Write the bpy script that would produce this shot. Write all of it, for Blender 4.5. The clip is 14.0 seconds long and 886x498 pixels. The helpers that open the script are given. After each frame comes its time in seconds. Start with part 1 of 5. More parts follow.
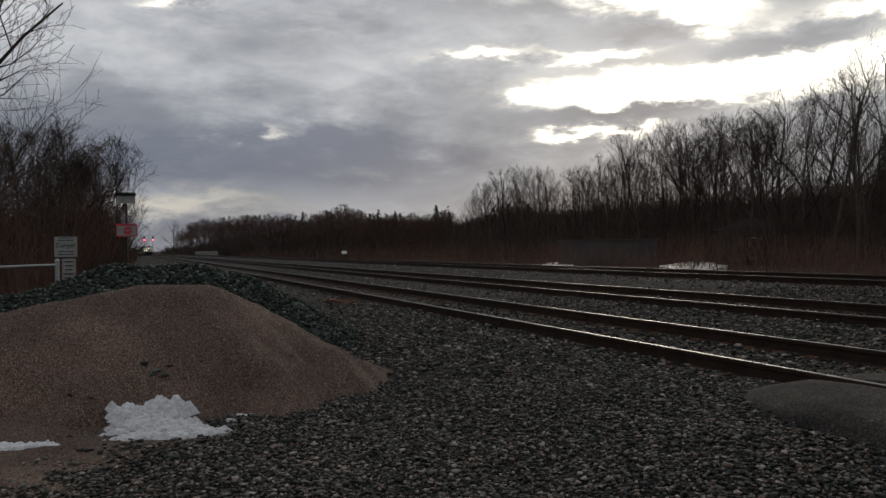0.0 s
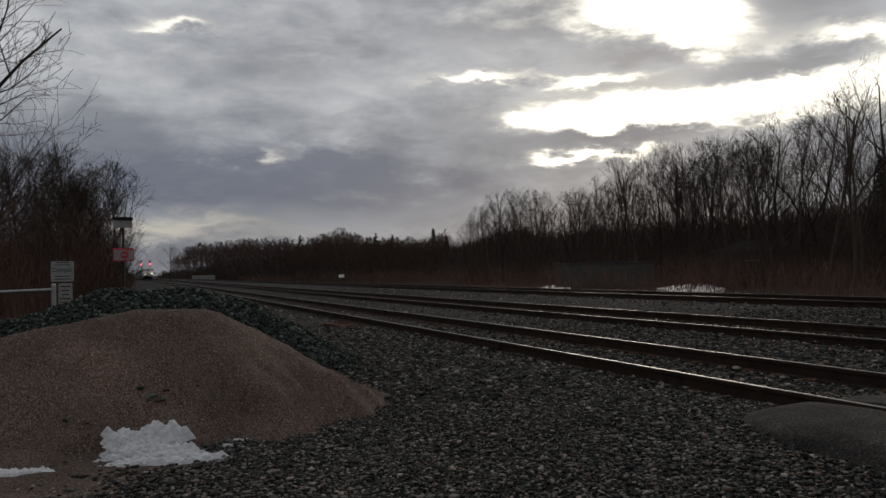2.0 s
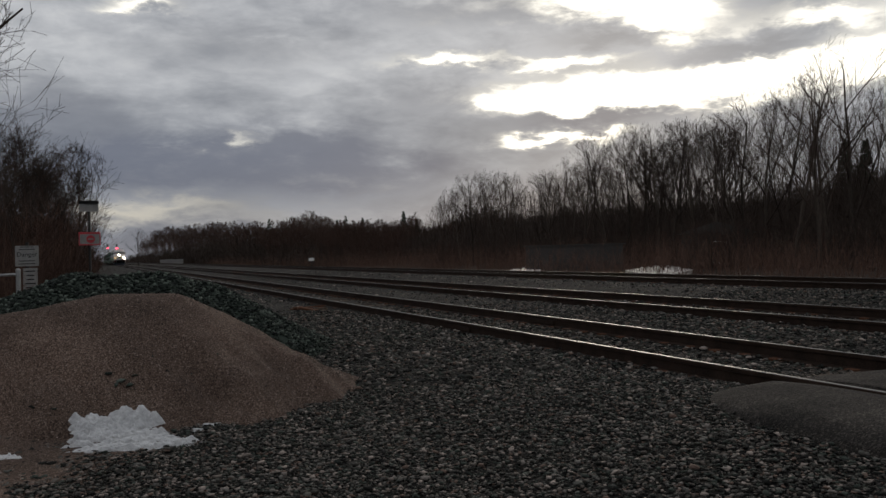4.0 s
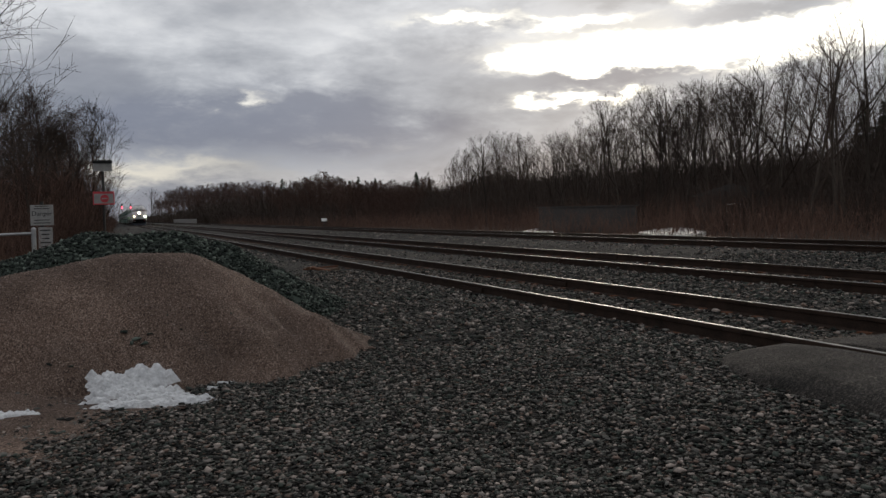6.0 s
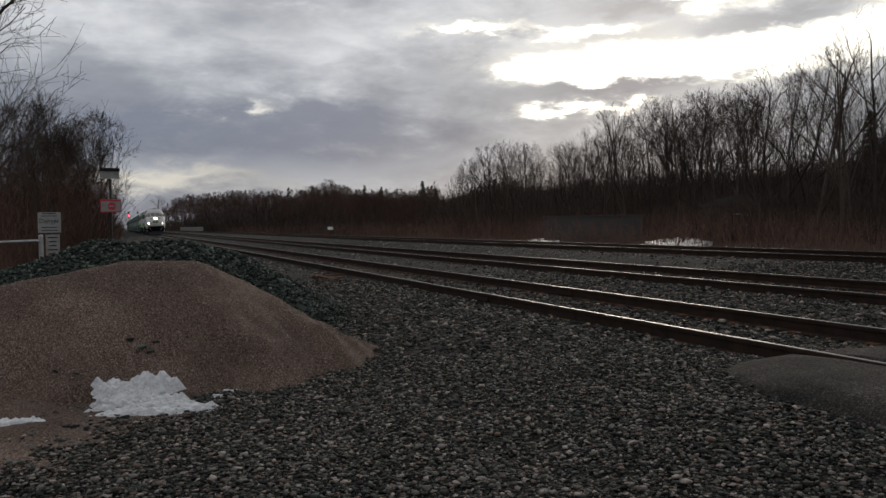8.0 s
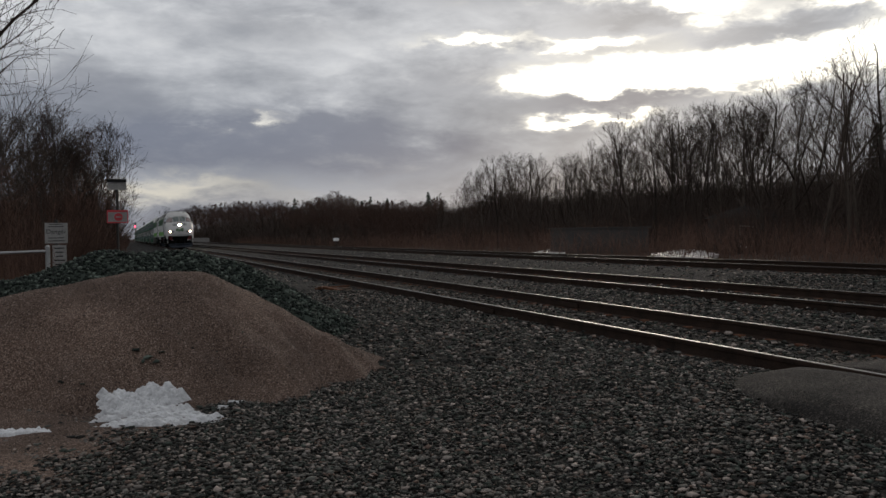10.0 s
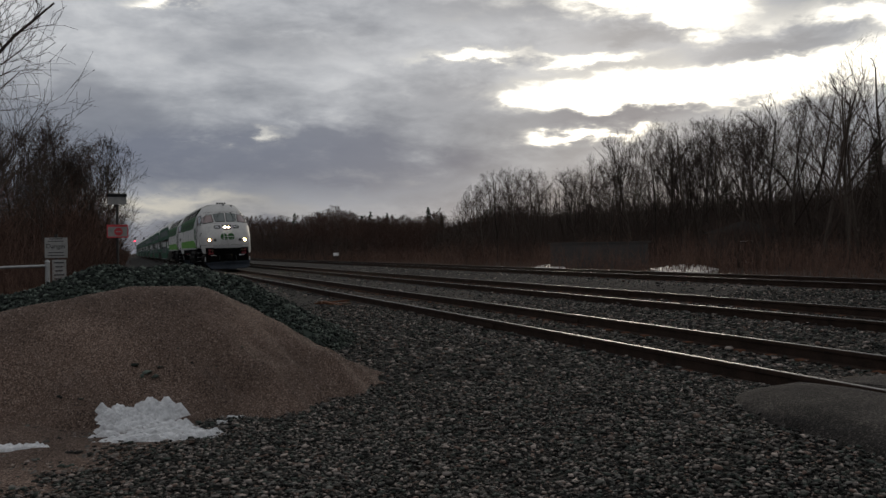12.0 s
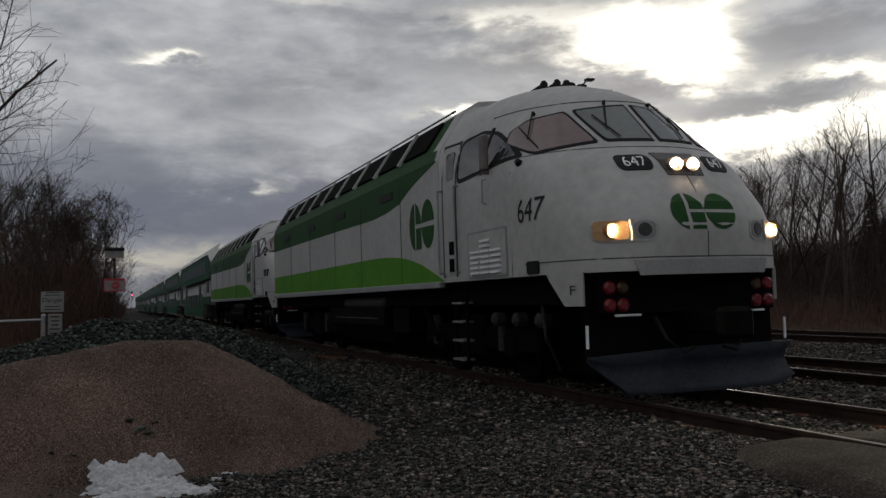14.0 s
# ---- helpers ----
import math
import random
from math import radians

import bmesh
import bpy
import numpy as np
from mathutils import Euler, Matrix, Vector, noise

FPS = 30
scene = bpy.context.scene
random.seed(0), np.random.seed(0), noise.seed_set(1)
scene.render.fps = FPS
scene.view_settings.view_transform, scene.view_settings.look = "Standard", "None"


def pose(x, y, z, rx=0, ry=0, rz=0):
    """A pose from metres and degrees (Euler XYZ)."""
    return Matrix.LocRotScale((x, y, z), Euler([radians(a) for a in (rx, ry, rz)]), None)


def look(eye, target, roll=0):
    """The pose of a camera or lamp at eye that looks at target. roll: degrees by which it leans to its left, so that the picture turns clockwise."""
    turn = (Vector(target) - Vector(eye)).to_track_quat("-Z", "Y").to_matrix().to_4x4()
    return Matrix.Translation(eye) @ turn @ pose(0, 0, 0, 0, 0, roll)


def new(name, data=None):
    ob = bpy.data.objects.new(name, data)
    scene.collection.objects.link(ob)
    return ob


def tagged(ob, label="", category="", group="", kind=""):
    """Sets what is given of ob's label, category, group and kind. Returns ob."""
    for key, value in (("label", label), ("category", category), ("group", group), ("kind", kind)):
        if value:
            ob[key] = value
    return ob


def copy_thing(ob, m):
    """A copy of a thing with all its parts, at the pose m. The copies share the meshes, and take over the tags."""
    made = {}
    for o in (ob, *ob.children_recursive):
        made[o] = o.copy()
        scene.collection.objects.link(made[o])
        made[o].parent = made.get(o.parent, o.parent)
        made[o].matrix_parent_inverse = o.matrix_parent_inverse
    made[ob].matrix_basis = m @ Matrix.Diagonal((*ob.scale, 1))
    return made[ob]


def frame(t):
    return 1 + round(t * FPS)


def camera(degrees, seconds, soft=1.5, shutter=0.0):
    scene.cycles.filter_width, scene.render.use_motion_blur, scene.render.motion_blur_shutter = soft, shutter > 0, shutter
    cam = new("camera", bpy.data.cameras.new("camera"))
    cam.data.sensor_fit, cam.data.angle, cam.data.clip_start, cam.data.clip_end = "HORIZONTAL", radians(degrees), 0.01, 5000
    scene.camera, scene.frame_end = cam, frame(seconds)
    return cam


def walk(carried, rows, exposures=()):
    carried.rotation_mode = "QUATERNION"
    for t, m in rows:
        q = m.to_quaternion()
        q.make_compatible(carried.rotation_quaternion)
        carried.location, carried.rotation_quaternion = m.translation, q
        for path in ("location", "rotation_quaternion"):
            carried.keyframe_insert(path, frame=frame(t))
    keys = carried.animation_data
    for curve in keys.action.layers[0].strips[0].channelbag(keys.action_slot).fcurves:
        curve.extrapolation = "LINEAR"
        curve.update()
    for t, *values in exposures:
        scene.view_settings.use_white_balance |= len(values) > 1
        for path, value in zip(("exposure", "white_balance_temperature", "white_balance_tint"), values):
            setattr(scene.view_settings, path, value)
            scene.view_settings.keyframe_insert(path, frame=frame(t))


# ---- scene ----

# ---- camera ----
EYE_Z = 1.5
cam = camera(53.4, 14.0)
CAM = [(0.0, -0.10, 1.00, -19.50), (0.5, 0.18, 1.02, -19.35), (1.0, 0.68, 1.07, -19.57), (1.5, 1.22, 1.10, -19.46),
       (2.0, 1.41, 1.20, -19.68), (2.5, 1.85, 0.96, -20.63), (3.0, 2.19, 1.05, -21.66), (3.5, 2.17, 1.04, -21.75),
       (4.0, 0.25, 1.45, -21.60), (4.2, -1.12, 1.49, -21.60), (6.3, -2.26, 1.13, -20.70), (6.5, -2.08, 1.13, -20.65),
       (7.0, -1.81, 1.16, -20.51), (7.5, -1.76, 1.03, -20.48), (10.0, -0.93, 0.84, -20.02), (10.5, -0.74, 0.81, -19.99),
       (11.0, -0.62, 0.89, -19.95), (11.5, -0.50, 0.89, -19.95), (12.0, 0.03, 0.82, -20.03), (12.5, 0.88, 0.81, -20.15),
       (13.0, 1.55, 0.87, -20.20), (13.5, 2.33, 0.88, -20.21), (14.0, 3.52, 0.85, -20.19)]
EXPOSURE = [(0.0, 0.12), (1.5, -0.03), (3.0, -0.2), (3.6, -0.15), (4.2, 0.1), (6.3, 0.45), (7.5, 0.40), (10.0, 0.26), (11.5, 0.16), (13.0, -0.1), (14.0, -0.14)]
walk(cam, [(t, pose(0, 0, EYE_Z, 90 + p, r, y)) for t, p, r, y in CAM], EXPOSURE)

# ---- sky and sun ----
SUN_AZ, SUN_EL = 33.0, 12.0     # degrees right of the track's direction, degrees above the horizon


def make_world():
    world = bpy.data.worlds.new("cloudy_evening")
    scene.world = world
    world.use_nodes = True
    nt = world.node_tree
    nt.nodes.clear()

    def node(kind, **kw):
        n = nt.nodes.new(kind)
        for k, v in kw.items():
            if k in n.inputs:
                n.inputs[k].default_value = v
        return n

    def wire(a, b):
        if isinstance(a, (int, float)):
            b.default_value = a
        else:
            nt.links.new(a, b)

    def m(op, a, b=0.0, c=None):
        n = nt.nodes.new("ShaderNodeMath")
        n.operation = op
        wire(a, n.inputs[0])
        wire(b, n.inputs[1])
        if c is not None:
            wire(c, n.inputs[2])
        return n.outputs[0]

    def mixc(f, a, b):
        n = nt.nodes.new("ShaderNodeMix")
        n.data_type = "RGBA"
        wire(f, n.inputs[0])
        for v, s in ((a, n.inputs[6]), (b, n.inputs[7])):
            if isinstance(v, tuple):
                s.default_value = (*v, 1)
            else:
                nt.links.new(v, s)
        return n.outputs[2]

    def smooth(v, lo, hi):
        n = nt.nodes.new("ShaderNodeMapRange")
        n.interpolation_type = "SMOOTHSTEP"
        wire(v, n.inputs[0])
        n.inputs[1].default_value, n.inputs[2].default_value = lo, hi
        return n.outputs[0]

    way = nt.nodes.new("ShaderNodeTexCoord").outputs["Generated"]
    sep = nt.nodes.new("ShaderNodeSeparateXYZ")
    nt.links.new(way, sep.inputs[0])
    x, y, z = sep.outputs
    az = m("MULTIPLY", m("ARCTAN2", x, y), 57.2958)
    el = m("MULTIPLY", m("ARCSINE", z), 57.2958)
    # cloud banks lie flat: the height is stretched
    flat = nt.nodes.new("ShaderNodeCombineXYZ")
    wire(x, flat.inputs[0])
    wire(y, flat.inputs[1])
    wire(m("MULTIPLY", z, 2.7), flat.inputs[2])

    def clouds(scale, detail, rough, seed, dist=0.0):
        n = nt.nodes.new("ShaderNodeTexNoise")
        n.noise_dimensions = "4D"
        nt.links.new(flat.outputs[0], n.inputs["Vector"])
        n.inputs["Scale"].default_value, n.inputs["Detail"].default_value = scale, detail
        n.inputs["Roughness"].default_value, n.inputs["W"].default_value = rough, seed
        n.inputs["Distortion"].default_value = dist
        return n.outputs[0]

    big = clouds(3.2, 3, 0.5, 3.1, 0.3)
    mid = clouds(8.0, 6, 0.55, 7.7, 0.35)
    fine = clouds(24.0, 5, 0.6, 1.3, 0.25)
    # wavering of the places by the cloud noise, in degrees
    azw = m("ADD", az, m("MULTIPLY", m("SUBTRACT", mid, 0.5), 12.0))
    elw = m("ADD", el, m("MULTIPLY", m("SUBTRACT", fine, 0.5), 2.6))
    elw = m("ADD", elw, m("MULTIPLY", m("SUBTRACT", mid, 0.5), 3.0))

    def blob(a, e, wa, we):
        da = m("DIVIDE", m("SUBTRACT", azw, a), wa)
        de = m("DIVIDE", m("SUBTRACT", elw, e), we)
        return m("EXPONENT", m("MULTIPLY", m("ADD", m("MULTIPLY", da, da), m("MULTIPLY", de, de)), -1.0))

    def total(rows):
        s = 0.0
        for a, e, wa, we, k in rows:
            s = m("MULTIPLY_ADD", blob(a, e, wa, we), k, s)
        return s

    sky = nt.nodes.new("ShaderNodeTexSky")
    sky.sky_type, sky.sun_disc = "NISHITA", False
    sky.sun_elevation, sky.sun_rotation = radians(SUN_EL), radians(SUN_AZ)
    thin = nt.nodes.new("ShaderNodeVectorMath")
    thin.operation = "SCALE"
    nt.links.new(sky.outputs[0], thin.inputs[0])
    thin.inputs["Scale"].default_value = 0.06

    body = m("ADD", m("MULTIPLY", big, 0.4), m("ADD", m("MULTIPLY", mid, 0.45), m("MULTIPLY", fine, 0.17)))
    shade = smooth(body, 0.37, 0.66)
    low = mixc(shade, (0.115, 0.131, 0.172), (0.285, 0.31, 0.36))
    high = mixc(shade, (0.25, 0.263, 0.292), (0.575, 0.585, 0.605))
    grey = mixc(smooth(el, 2.5, 13.5), low, high)
    # darker banks of cloud, and the gaps with the evening light behind them
    dark = total(DARK_BANKS)
    grey = mixc(m("MINIMUM", m("MULTIPLY", dark, 0.85), 0.85), grey, mixc(smooth(el, 6.0, 13.0), (0.118, 0.135, 0.188), (0.235, 0.24, 0.26)))
    gaps = m("SUBTRACT", total(GAPS), m("MULTIPLY", total(VEILS), 1.0))
    ragged = m("ADD", gaps, m("ADD", m("MULTIPLY", m("SUBTRACT", fine, 0.5), 0.45), m("MULTIPLY", m("SUBTRACT", mid, 0.5), 0.5)))
    halo = smooth(ragged, 0.02, 0.62)
    glow = mixc(m("MULTIPLY", halo, 0.72), grey, (0.72, 0.70, 0.64))
    glow = mixc(smooth(ragged, 0.36, 0.92), glow, (1.40, 1.34, 1.20))
    hor = total([(2.6, 3.3, 4.4, 0.65, 0.85), (11.0, 2.6, 6.0, 0.7, 0.2)])
    glow = mixc(m("MINIMUM", hor, 0.85), glow, (0.55, 0.52, 0.455))
    through_gap = mixc(0.05, glow, thin.outputs[0])
    back = node("ShaderNodeBackground")
    nt.links.new(through_gap, back.inputs["Color"])
    back.inputs["Strength"].default_value = 1.06
    out = nt.nodes.new("ShaderNodeOutputWorld")
    nt.links.new(back.outputs[0], out.inputs[0])


# azimuth, elevation, half widths in degrees, strength
GAPS = [(31.5, 9.7, 6.0, 1.25, 1.5), (41, 9.9, 6.5, 1.35, 1.5), (25.6, 9.8, 2.2, 0.5, 0.6), (48, 11.0, 5.0, 1.1, 1.0), (34.0, 16.6, 6.5, 2.0, 1.5), (38.2, 13.8, 2.2, 1.3, 0.9), (45.5, 13.5, 4.0, 0.7, 0.8),
        (23.5, 18.2, 5.0, 1.0, 0.55), (22.1, 12.4, 2.8, 0.42, 0.85), (30.0, 12.1, 4.5, 0.45, 0.8), (29.9, 7.2, 3.6, 0.34, 1.05), (26.6, 7.15, 1.0, 0.4, 0.35),
        (2.8, 15.4, 2.2, 0.45, 0.75), (9.4, 7.85, 1.2, 0.3, 0.36), (12, 19.5, 4.0, 0.8, 0.4), (62, 14.0, 12.0, 4.0, 0.8)]
# thin cloud drawn across the gaps
VEILS = [(33.8, 13.5, 4.2, 0.75, 0.7), (41.5, 12.0, 3.6, 0.6, 0.75), (44.5, 16.0, 4.5, 1.4, 0.8), (29.7, 8.15, 5.0, 0.34, 0.8), (26.0, 14.0, 4.0, 0.8, 0.35)]
DARK_BANKS = [(5.0, 6.1, 7.0, 1.65, 1.6), (13.0, 7.3, 5.0, 1.4, 0.9), (16.5, 5.2, 5.5, 1.3, 1.1), (30.5, 8.2, 5.5, 0.45, 1.0), (33.8, 13.5, 4.5, 0.8, 0.9), (41.3, 12.0, 3.6, 0.7, 0.8),
              (44, 15.9, 4.5, 1.2, 0.9), (23, 15.6, 5.0, 0.9, 0.55), (10.0, 13.3, 6.0, 1.2, 0.4), (21, 9.9, 4.0, 1.0, 0.5), (-2.5, 9.2, 5.0, 1.3, 0.5)]
make_world()

sun_data = bpy.data.lights.new("sun", "SUN")
sun_data.energy, sun_data.angle, sun_data.color = 0.5, radians(14), (1.0, 0.86, 0.70)
sun = new("sun", sun_data)
_a, _e = radians(SUN_AZ), radians(SUN_EL)
sun.matrix_world = look((100 * math.sin(_a) * math.cos(_e), 100 * math.cos(_a) * math.cos(_e), 100 * math.sin(_e)), (0, 0, 0))


# ---- materials ----
def material(name, dark, light, rough=0.8, metal=0.0, scale=3.0, grain=40.0, bump=0.3, relief=0.01, island=0.0, random_ob=0.0, spec=0.5, emit=None):
    """Two scales of noise between two colours, a bump, and a shift from piece to piece."""
    mat = bpy.data.materials.new(name)
    mat.use_nodes = True
    nt = mat.node_tree
    bsdf = nt.nodes["Principled BSDF"]
    where = nt.nodes.new("ShaderNodeTexCoord").outputs["Object"]

    def tex(s, d):
        n = nt.nodes.new("ShaderNodeTexNoise")
        nt.links.new(where, n.inputs["Vector"])
        n.inputs["Scale"].default_value, n.inputs["Detail"].default_value = s, d
        return n.outputs[0]

    a, b = tex(scale, 4), tex(grain, 3)
    add = nt.nodes.new("ShaderNodeMath")
    add.operation = "MULTIPLY_ADD"
    nt.links.new(b, add.inputs[0])
    add.inputs[1].default_value = 0.5
    half = nt.nodes.new("ShaderNodeMath")
    half.operation = "MULTIPLY"
    nt.links.new(a, half.inputs[0])
    half.inputs[1].default_value = 0.5
    nt.links.new(half.outputs[0], add.inputs[2])
    value = add.outputs[0]
    for amount, kind, socket in ((island, "ShaderNodeNewGeometry", "Random Per Island"), (random_ob, "ShaderNodeObjectInfo", "Random")):
        if amount:
            n = nt.nodes.new(kind)
            s = nt.nodes.new("ShaderNodeMath")
            s.operation = "MULTIPLY_ADD"
            nt.links.new(n.outputs[socket], s.inputs[0])
            s.inputs[1].default_value = amount
            nt.links.new(value, s.inputs[2])
            t = nt.nodes.new("ShaderNodeMath")
            t.operation = "SUBTRACT"
            nt.links.new(s.outputs[0], t.inputs[0])
            t.inputs[1].default_value = amount / 2
            value = t.outputs[0]
    ramp = nt.nodes.new("ShaderNodeValToRGB")
    nt.links.new(value, ramp.inputs[0])
    ramp.color_ramp.elements[0].position, ramp.color_ramp.elements[1].position = 0.32, 0.68
    ramp.color_ramp.elements[0].color, ramp.color_ramp.elements[1].color = (*dark, 1), (*light, 1)
    nt.links.new(ramp.outputs[0], bsdf.inputs["Base Color"])
    bsdf.inputs["Roughness"].default_value, bsdf.inputs["Metallic"].default_value = rough, metal
    bsdf.inputs["Specular IOR Level"].default_value = spec
    if bump:
        n = nt.nodes.new("ShaderNodeBump")
        n.inputs["Strength"].default_value, n.inputs["Distance"].default_value = bump, relief
        nt.links.new(b, n.inputs["Height"])
        nt.links.new(n.outputs[0], bsdf.inputs["Normal"])
    if emit:
        bsdf.inputs["Emission Color"].default_value, bsdf.inputs["Emission Strength"].default_value = (*emit[0], 1), emit[1]
    return mat


def palette(ramp, colours):
    ramp.color_ramp.interpolation = "CONSTANT"
    ramp.color_ramp.elements[0].color = (*colours[0], 1)
    ramp.color_ramp.elements[1].color = (*colours[-1], 1)
    for i in range(1, len(colours)):
        ramp.color_ramp.elements.new(i / len(colours)).color = (*colours[i], 1)


def gravel_material(name, colours, scale, relief, stain=0.5, patch=0.6):
    """Packed grains, each of one of the colours, with broad damp and dry patches."""
    mat = bpy.data.materials.new(name)
    mat.use_nodes = True
    nt = mat.node_tree
    bsdf = nt.nodes["Principled BSDF"]
    where = nt.nodes.new("ShaderNodeTexCoord").outputs["Object"]
    cells = nt.nodes.new("ShaderNodeTexVoronoi")
    nt.links.new(where, cells.inputs["Vector"])
    cells.inputs["Scale"].default_value = scale
    sep = nt.nodes.new("ShaderNodeSeparateColor")
    nt.links.new(cells.outputs["Color"], sep.inputs[0])
    ramp = nt.nodes.new("ShaderNodeValToRGB")
    nt.links.new(sep.outputs[0], ramp.inputs[0])
    palette(ramp, colours)
    broad = nt.nodes.new("ShaderNodeTexNoise")
    nt.links.new(where, broad.inputs["Vector"])
    broad.inputs["Scale"].default_value, broad.inputs["Detail"].default_value = patch, 5
    tone = nt.nodes.new("ShaderNodeMapRange")
    nt.links.new(broad.outputs[0], tone.inputs[0])
    tone.inputs[1].default_value, tone.inputs[2].default_value, tone.inputs[3].default_value, tone.inputs[4].default_value = 0.3, 0.7, 1 - stain, 1 + stain * 0.6
    mul = nt.nodes.new("ShaderNodeVectorMath")
    mul.operation = "SCALE"
    nt.links.new(ramp.outputs[0], mul.inputs[0])
    nt.links.new(tone.outputs[0], mul.inputs["Scale"])
    nt.links.new(mul.outputs[0], bsdf.inputs["Base Color"])
    bsdf.inputs["Roughness"].default_value, bsdf.inputs["Specular IOR Level"].default_value = 0.92, 0.15
    bump = nt.nodes.new("ShaderNodeBump")
    bump.invert = True
    bump.inputs["Strength"].default_value, bump.inputs["Distance"].default_value = 1.0, relief
    nt.links.new(cells.outputs["Distance"], bump.inputs["Height"])
    nt.links.new(bump.outputs[0], bsdf.inputs["Normal"])
    return mat


def stone_material(name, colours, rough=0.85):
    """Stones of several colours, one colour a stone."""
    mat = material(name, (0.1, 0.1, 0.1), (0.2, 0.2, 0.2), rough, scale=9, grain=70, bump=0.4, relief=0.004, spec=0.2)
    nt = mat.node_tree
    bsdf = nt.nodes["Principled BSDF"]
    ramp = nt.nodes.new("ShaderNodeValToRGB")
    nt.links.new(nt.nodes.new("ShaderNodeNewGeometry").outputs["Random Per Island"], ramp.inputs[0])
    ramp.color_ramp.interpolation = "CONSTANT"
    palette(ramp, colours)
    mix = nt.nodes.new("ShaderNodeMix")
    mix.data_type, mix.blend_type = "RGBA", "OVERLAY"
    mix.inputs[0].default_value = 0.5
    old = bsdf.inputs["Base Color"].links[0].from_socket
    nt.links.new(ramp.outputs[0], mix.inputs[6])
    nt.links.new(old, mix.inputs[7])
    nt.nodes["Color Ramp"].color_ramp.elements[0].color = (0.3, 0.3, 0.3, 1)
    nt.nodes["Color Ramp"].color_ramp.elements[1].color = (0.7, 0.7, 0.7, 1)
    nt.links.new(mix.outputs[2], bsdf.inputs["Base Color"])
    return mat


def glass_material(name, tint, rough=0.06, spec=0.6):
    """Opaque glazing whose tint holds the dim inside and any painted reflection."""
    mat = material(name, tint, tuple(1.3 * c for c in tint), rough, scale=1.5, grain=9, bump=0.0, spec=spec)
    return mat


# near black: the shade in the gaps between stones is in this colour
GROUND = gravel_material("ground_gravel", [(0.010, 0.009, 0.008), (0.030, 0.027, 0.023), (0.014, 0.014, 0.012), (0.050, 0.043, 0.036), (0.018, 0.016, 0.014), (0.008, 0.007, 0.007)], 20, 0.03)
# below the litter's own tone: shade of the dense twigs is included
LITTER = material("leaf_litter", (0.022, 0.016, 0.012), (0.055, 0.038, 0.028), 0.95, scale=0.35, grain=6, bump=0.8, relief=0.2, spec=0.12)
BALLAST = stone_material("ballast_stone", [(0.019, 0.019, 0.017), (0.082, 0.077, 0.069), (0.044, 0.052, 0.043), (0.011, 0.010, 0.009), (0.147, 0.125, 0.108), (0.048, 0.045, 0.038), (0.018, 0.021, 0.018),
                                           (0.110, 0.108, 0.095), (0.018, 0.017, 0.015), (0.134, 0.093, 0.074), (0.294, 0.246, 0.214), (0.053, 0.063, 0.053), (0.013, 0.012, 0.011), (0.126, 0.118, 0.106), (0.189, 0.166, 0.148), (0.032, 0.032, 0.027)])
DARK_STONE = stone_material("dark_ballast", [(0.018, 0.024, 0.019), (0.034, 0.044, 0.035), (0.010, 0.013, 0.011), (0.110, 0.130, 0.108), (0.016, 0.021, 0.017), (0.013, 0.016, 0.014), (0.048, 0.060, 0.049)])
SAND = gravel_material("pink_grit", [(0.128, 0.085, 0.064), (0.068, 0.045, 0.034), (0.172, 0.120, 0.093), (0.096, 0.064, 0.048), (0.036, 0.024, 0.019), (0.146, 0.100, 0.077), (0.28, 0.21, 0.17)], 125, 0.011, 0.35, 1.1)
GRIT = stone_material("grit_grain", [(0.17, 0.12, 0.098), (0.24, 0.175, 0.145), (0.11, 0.078, 0.062), (0.34, 0.27, 0.23), (0.06, 0.046, 0.040)])
SNOW = material("old_snow", (0.40, 0.40, 0.405), (0.72, 0.72, 0.72), 0.7, scale=9, grain=40, bump=0.8, relief=0.025)
ASPHALT = gravel_material("worn_asphalt", [(0.024, 0.021, 0.018), (0.033, 0.029, 0.026), (0.018, 0.016, 0.014), (0.046, 0.040, 0.035), (0.027, 0.024, 0.021), (0.085, 0.074, 0.064)], 85, 0.009, 0.6, 1.8)
RAIL_SIDE = material("rusty_rail", (0.015, 0.011, 0.009), (0.050, 0.032, 0.024), 0.8, 0.2, scale=5, grain=60, bump=0.4, relief=0.003, spec=0.08)
RAIL_TOP = material("polished_rail_head", (0.095, 0.092, 0.090), (0.18, 0.177, 0.174), 0.46, 1.0, scale=2, grain=90, bump=0.05, relief=0.001)
TIE_WOOD = material("tarred_tie", (0.025, 0.02, 0.016), (0.085, 0.065, 0.05), 0.9, scale=2, grain=35, bump=0.7, relief=0.01, random_ob=0.3, spec=0.12)
RUST = material("bright_rust", (0.055, 0.026, 0.016), (0.15, 0.068, 0.038), 0.85, 0.1, scale=8, grain=90, bump=0.4, relief=0.003, island=0.3, spec=0.12)
BARK = material("winter_bark", (0.030, 0.024, 0.020), (0.085, 0.068, 0.055), 0.95, scale=2, grain=22, bump=0.6, relief=0.02, random_ob=0.3, spec=0.12)
TWIG = material("winter_twigs", (0.028, 0.021, 0.017), (0.070, 0.052, 0.042), 0.95, scale=1, grain=9, bump=0.0, random_ob=0.35, spec=0.12)
REDTWIG = material("reddish_brush", (0.050, 0.030, 0.023), (0.125, 0.074, 0.055), 0.95, scale=0.7, grain=8, bump=0.0, random_ob=0.5, spec=0.12)
PINE = material("pine_needles", (0.010, 0.018, 0.010), (0.028, 0.042, 0.022), 0.9, scale=2, grain=20, bump=0.3, spec=0.12)
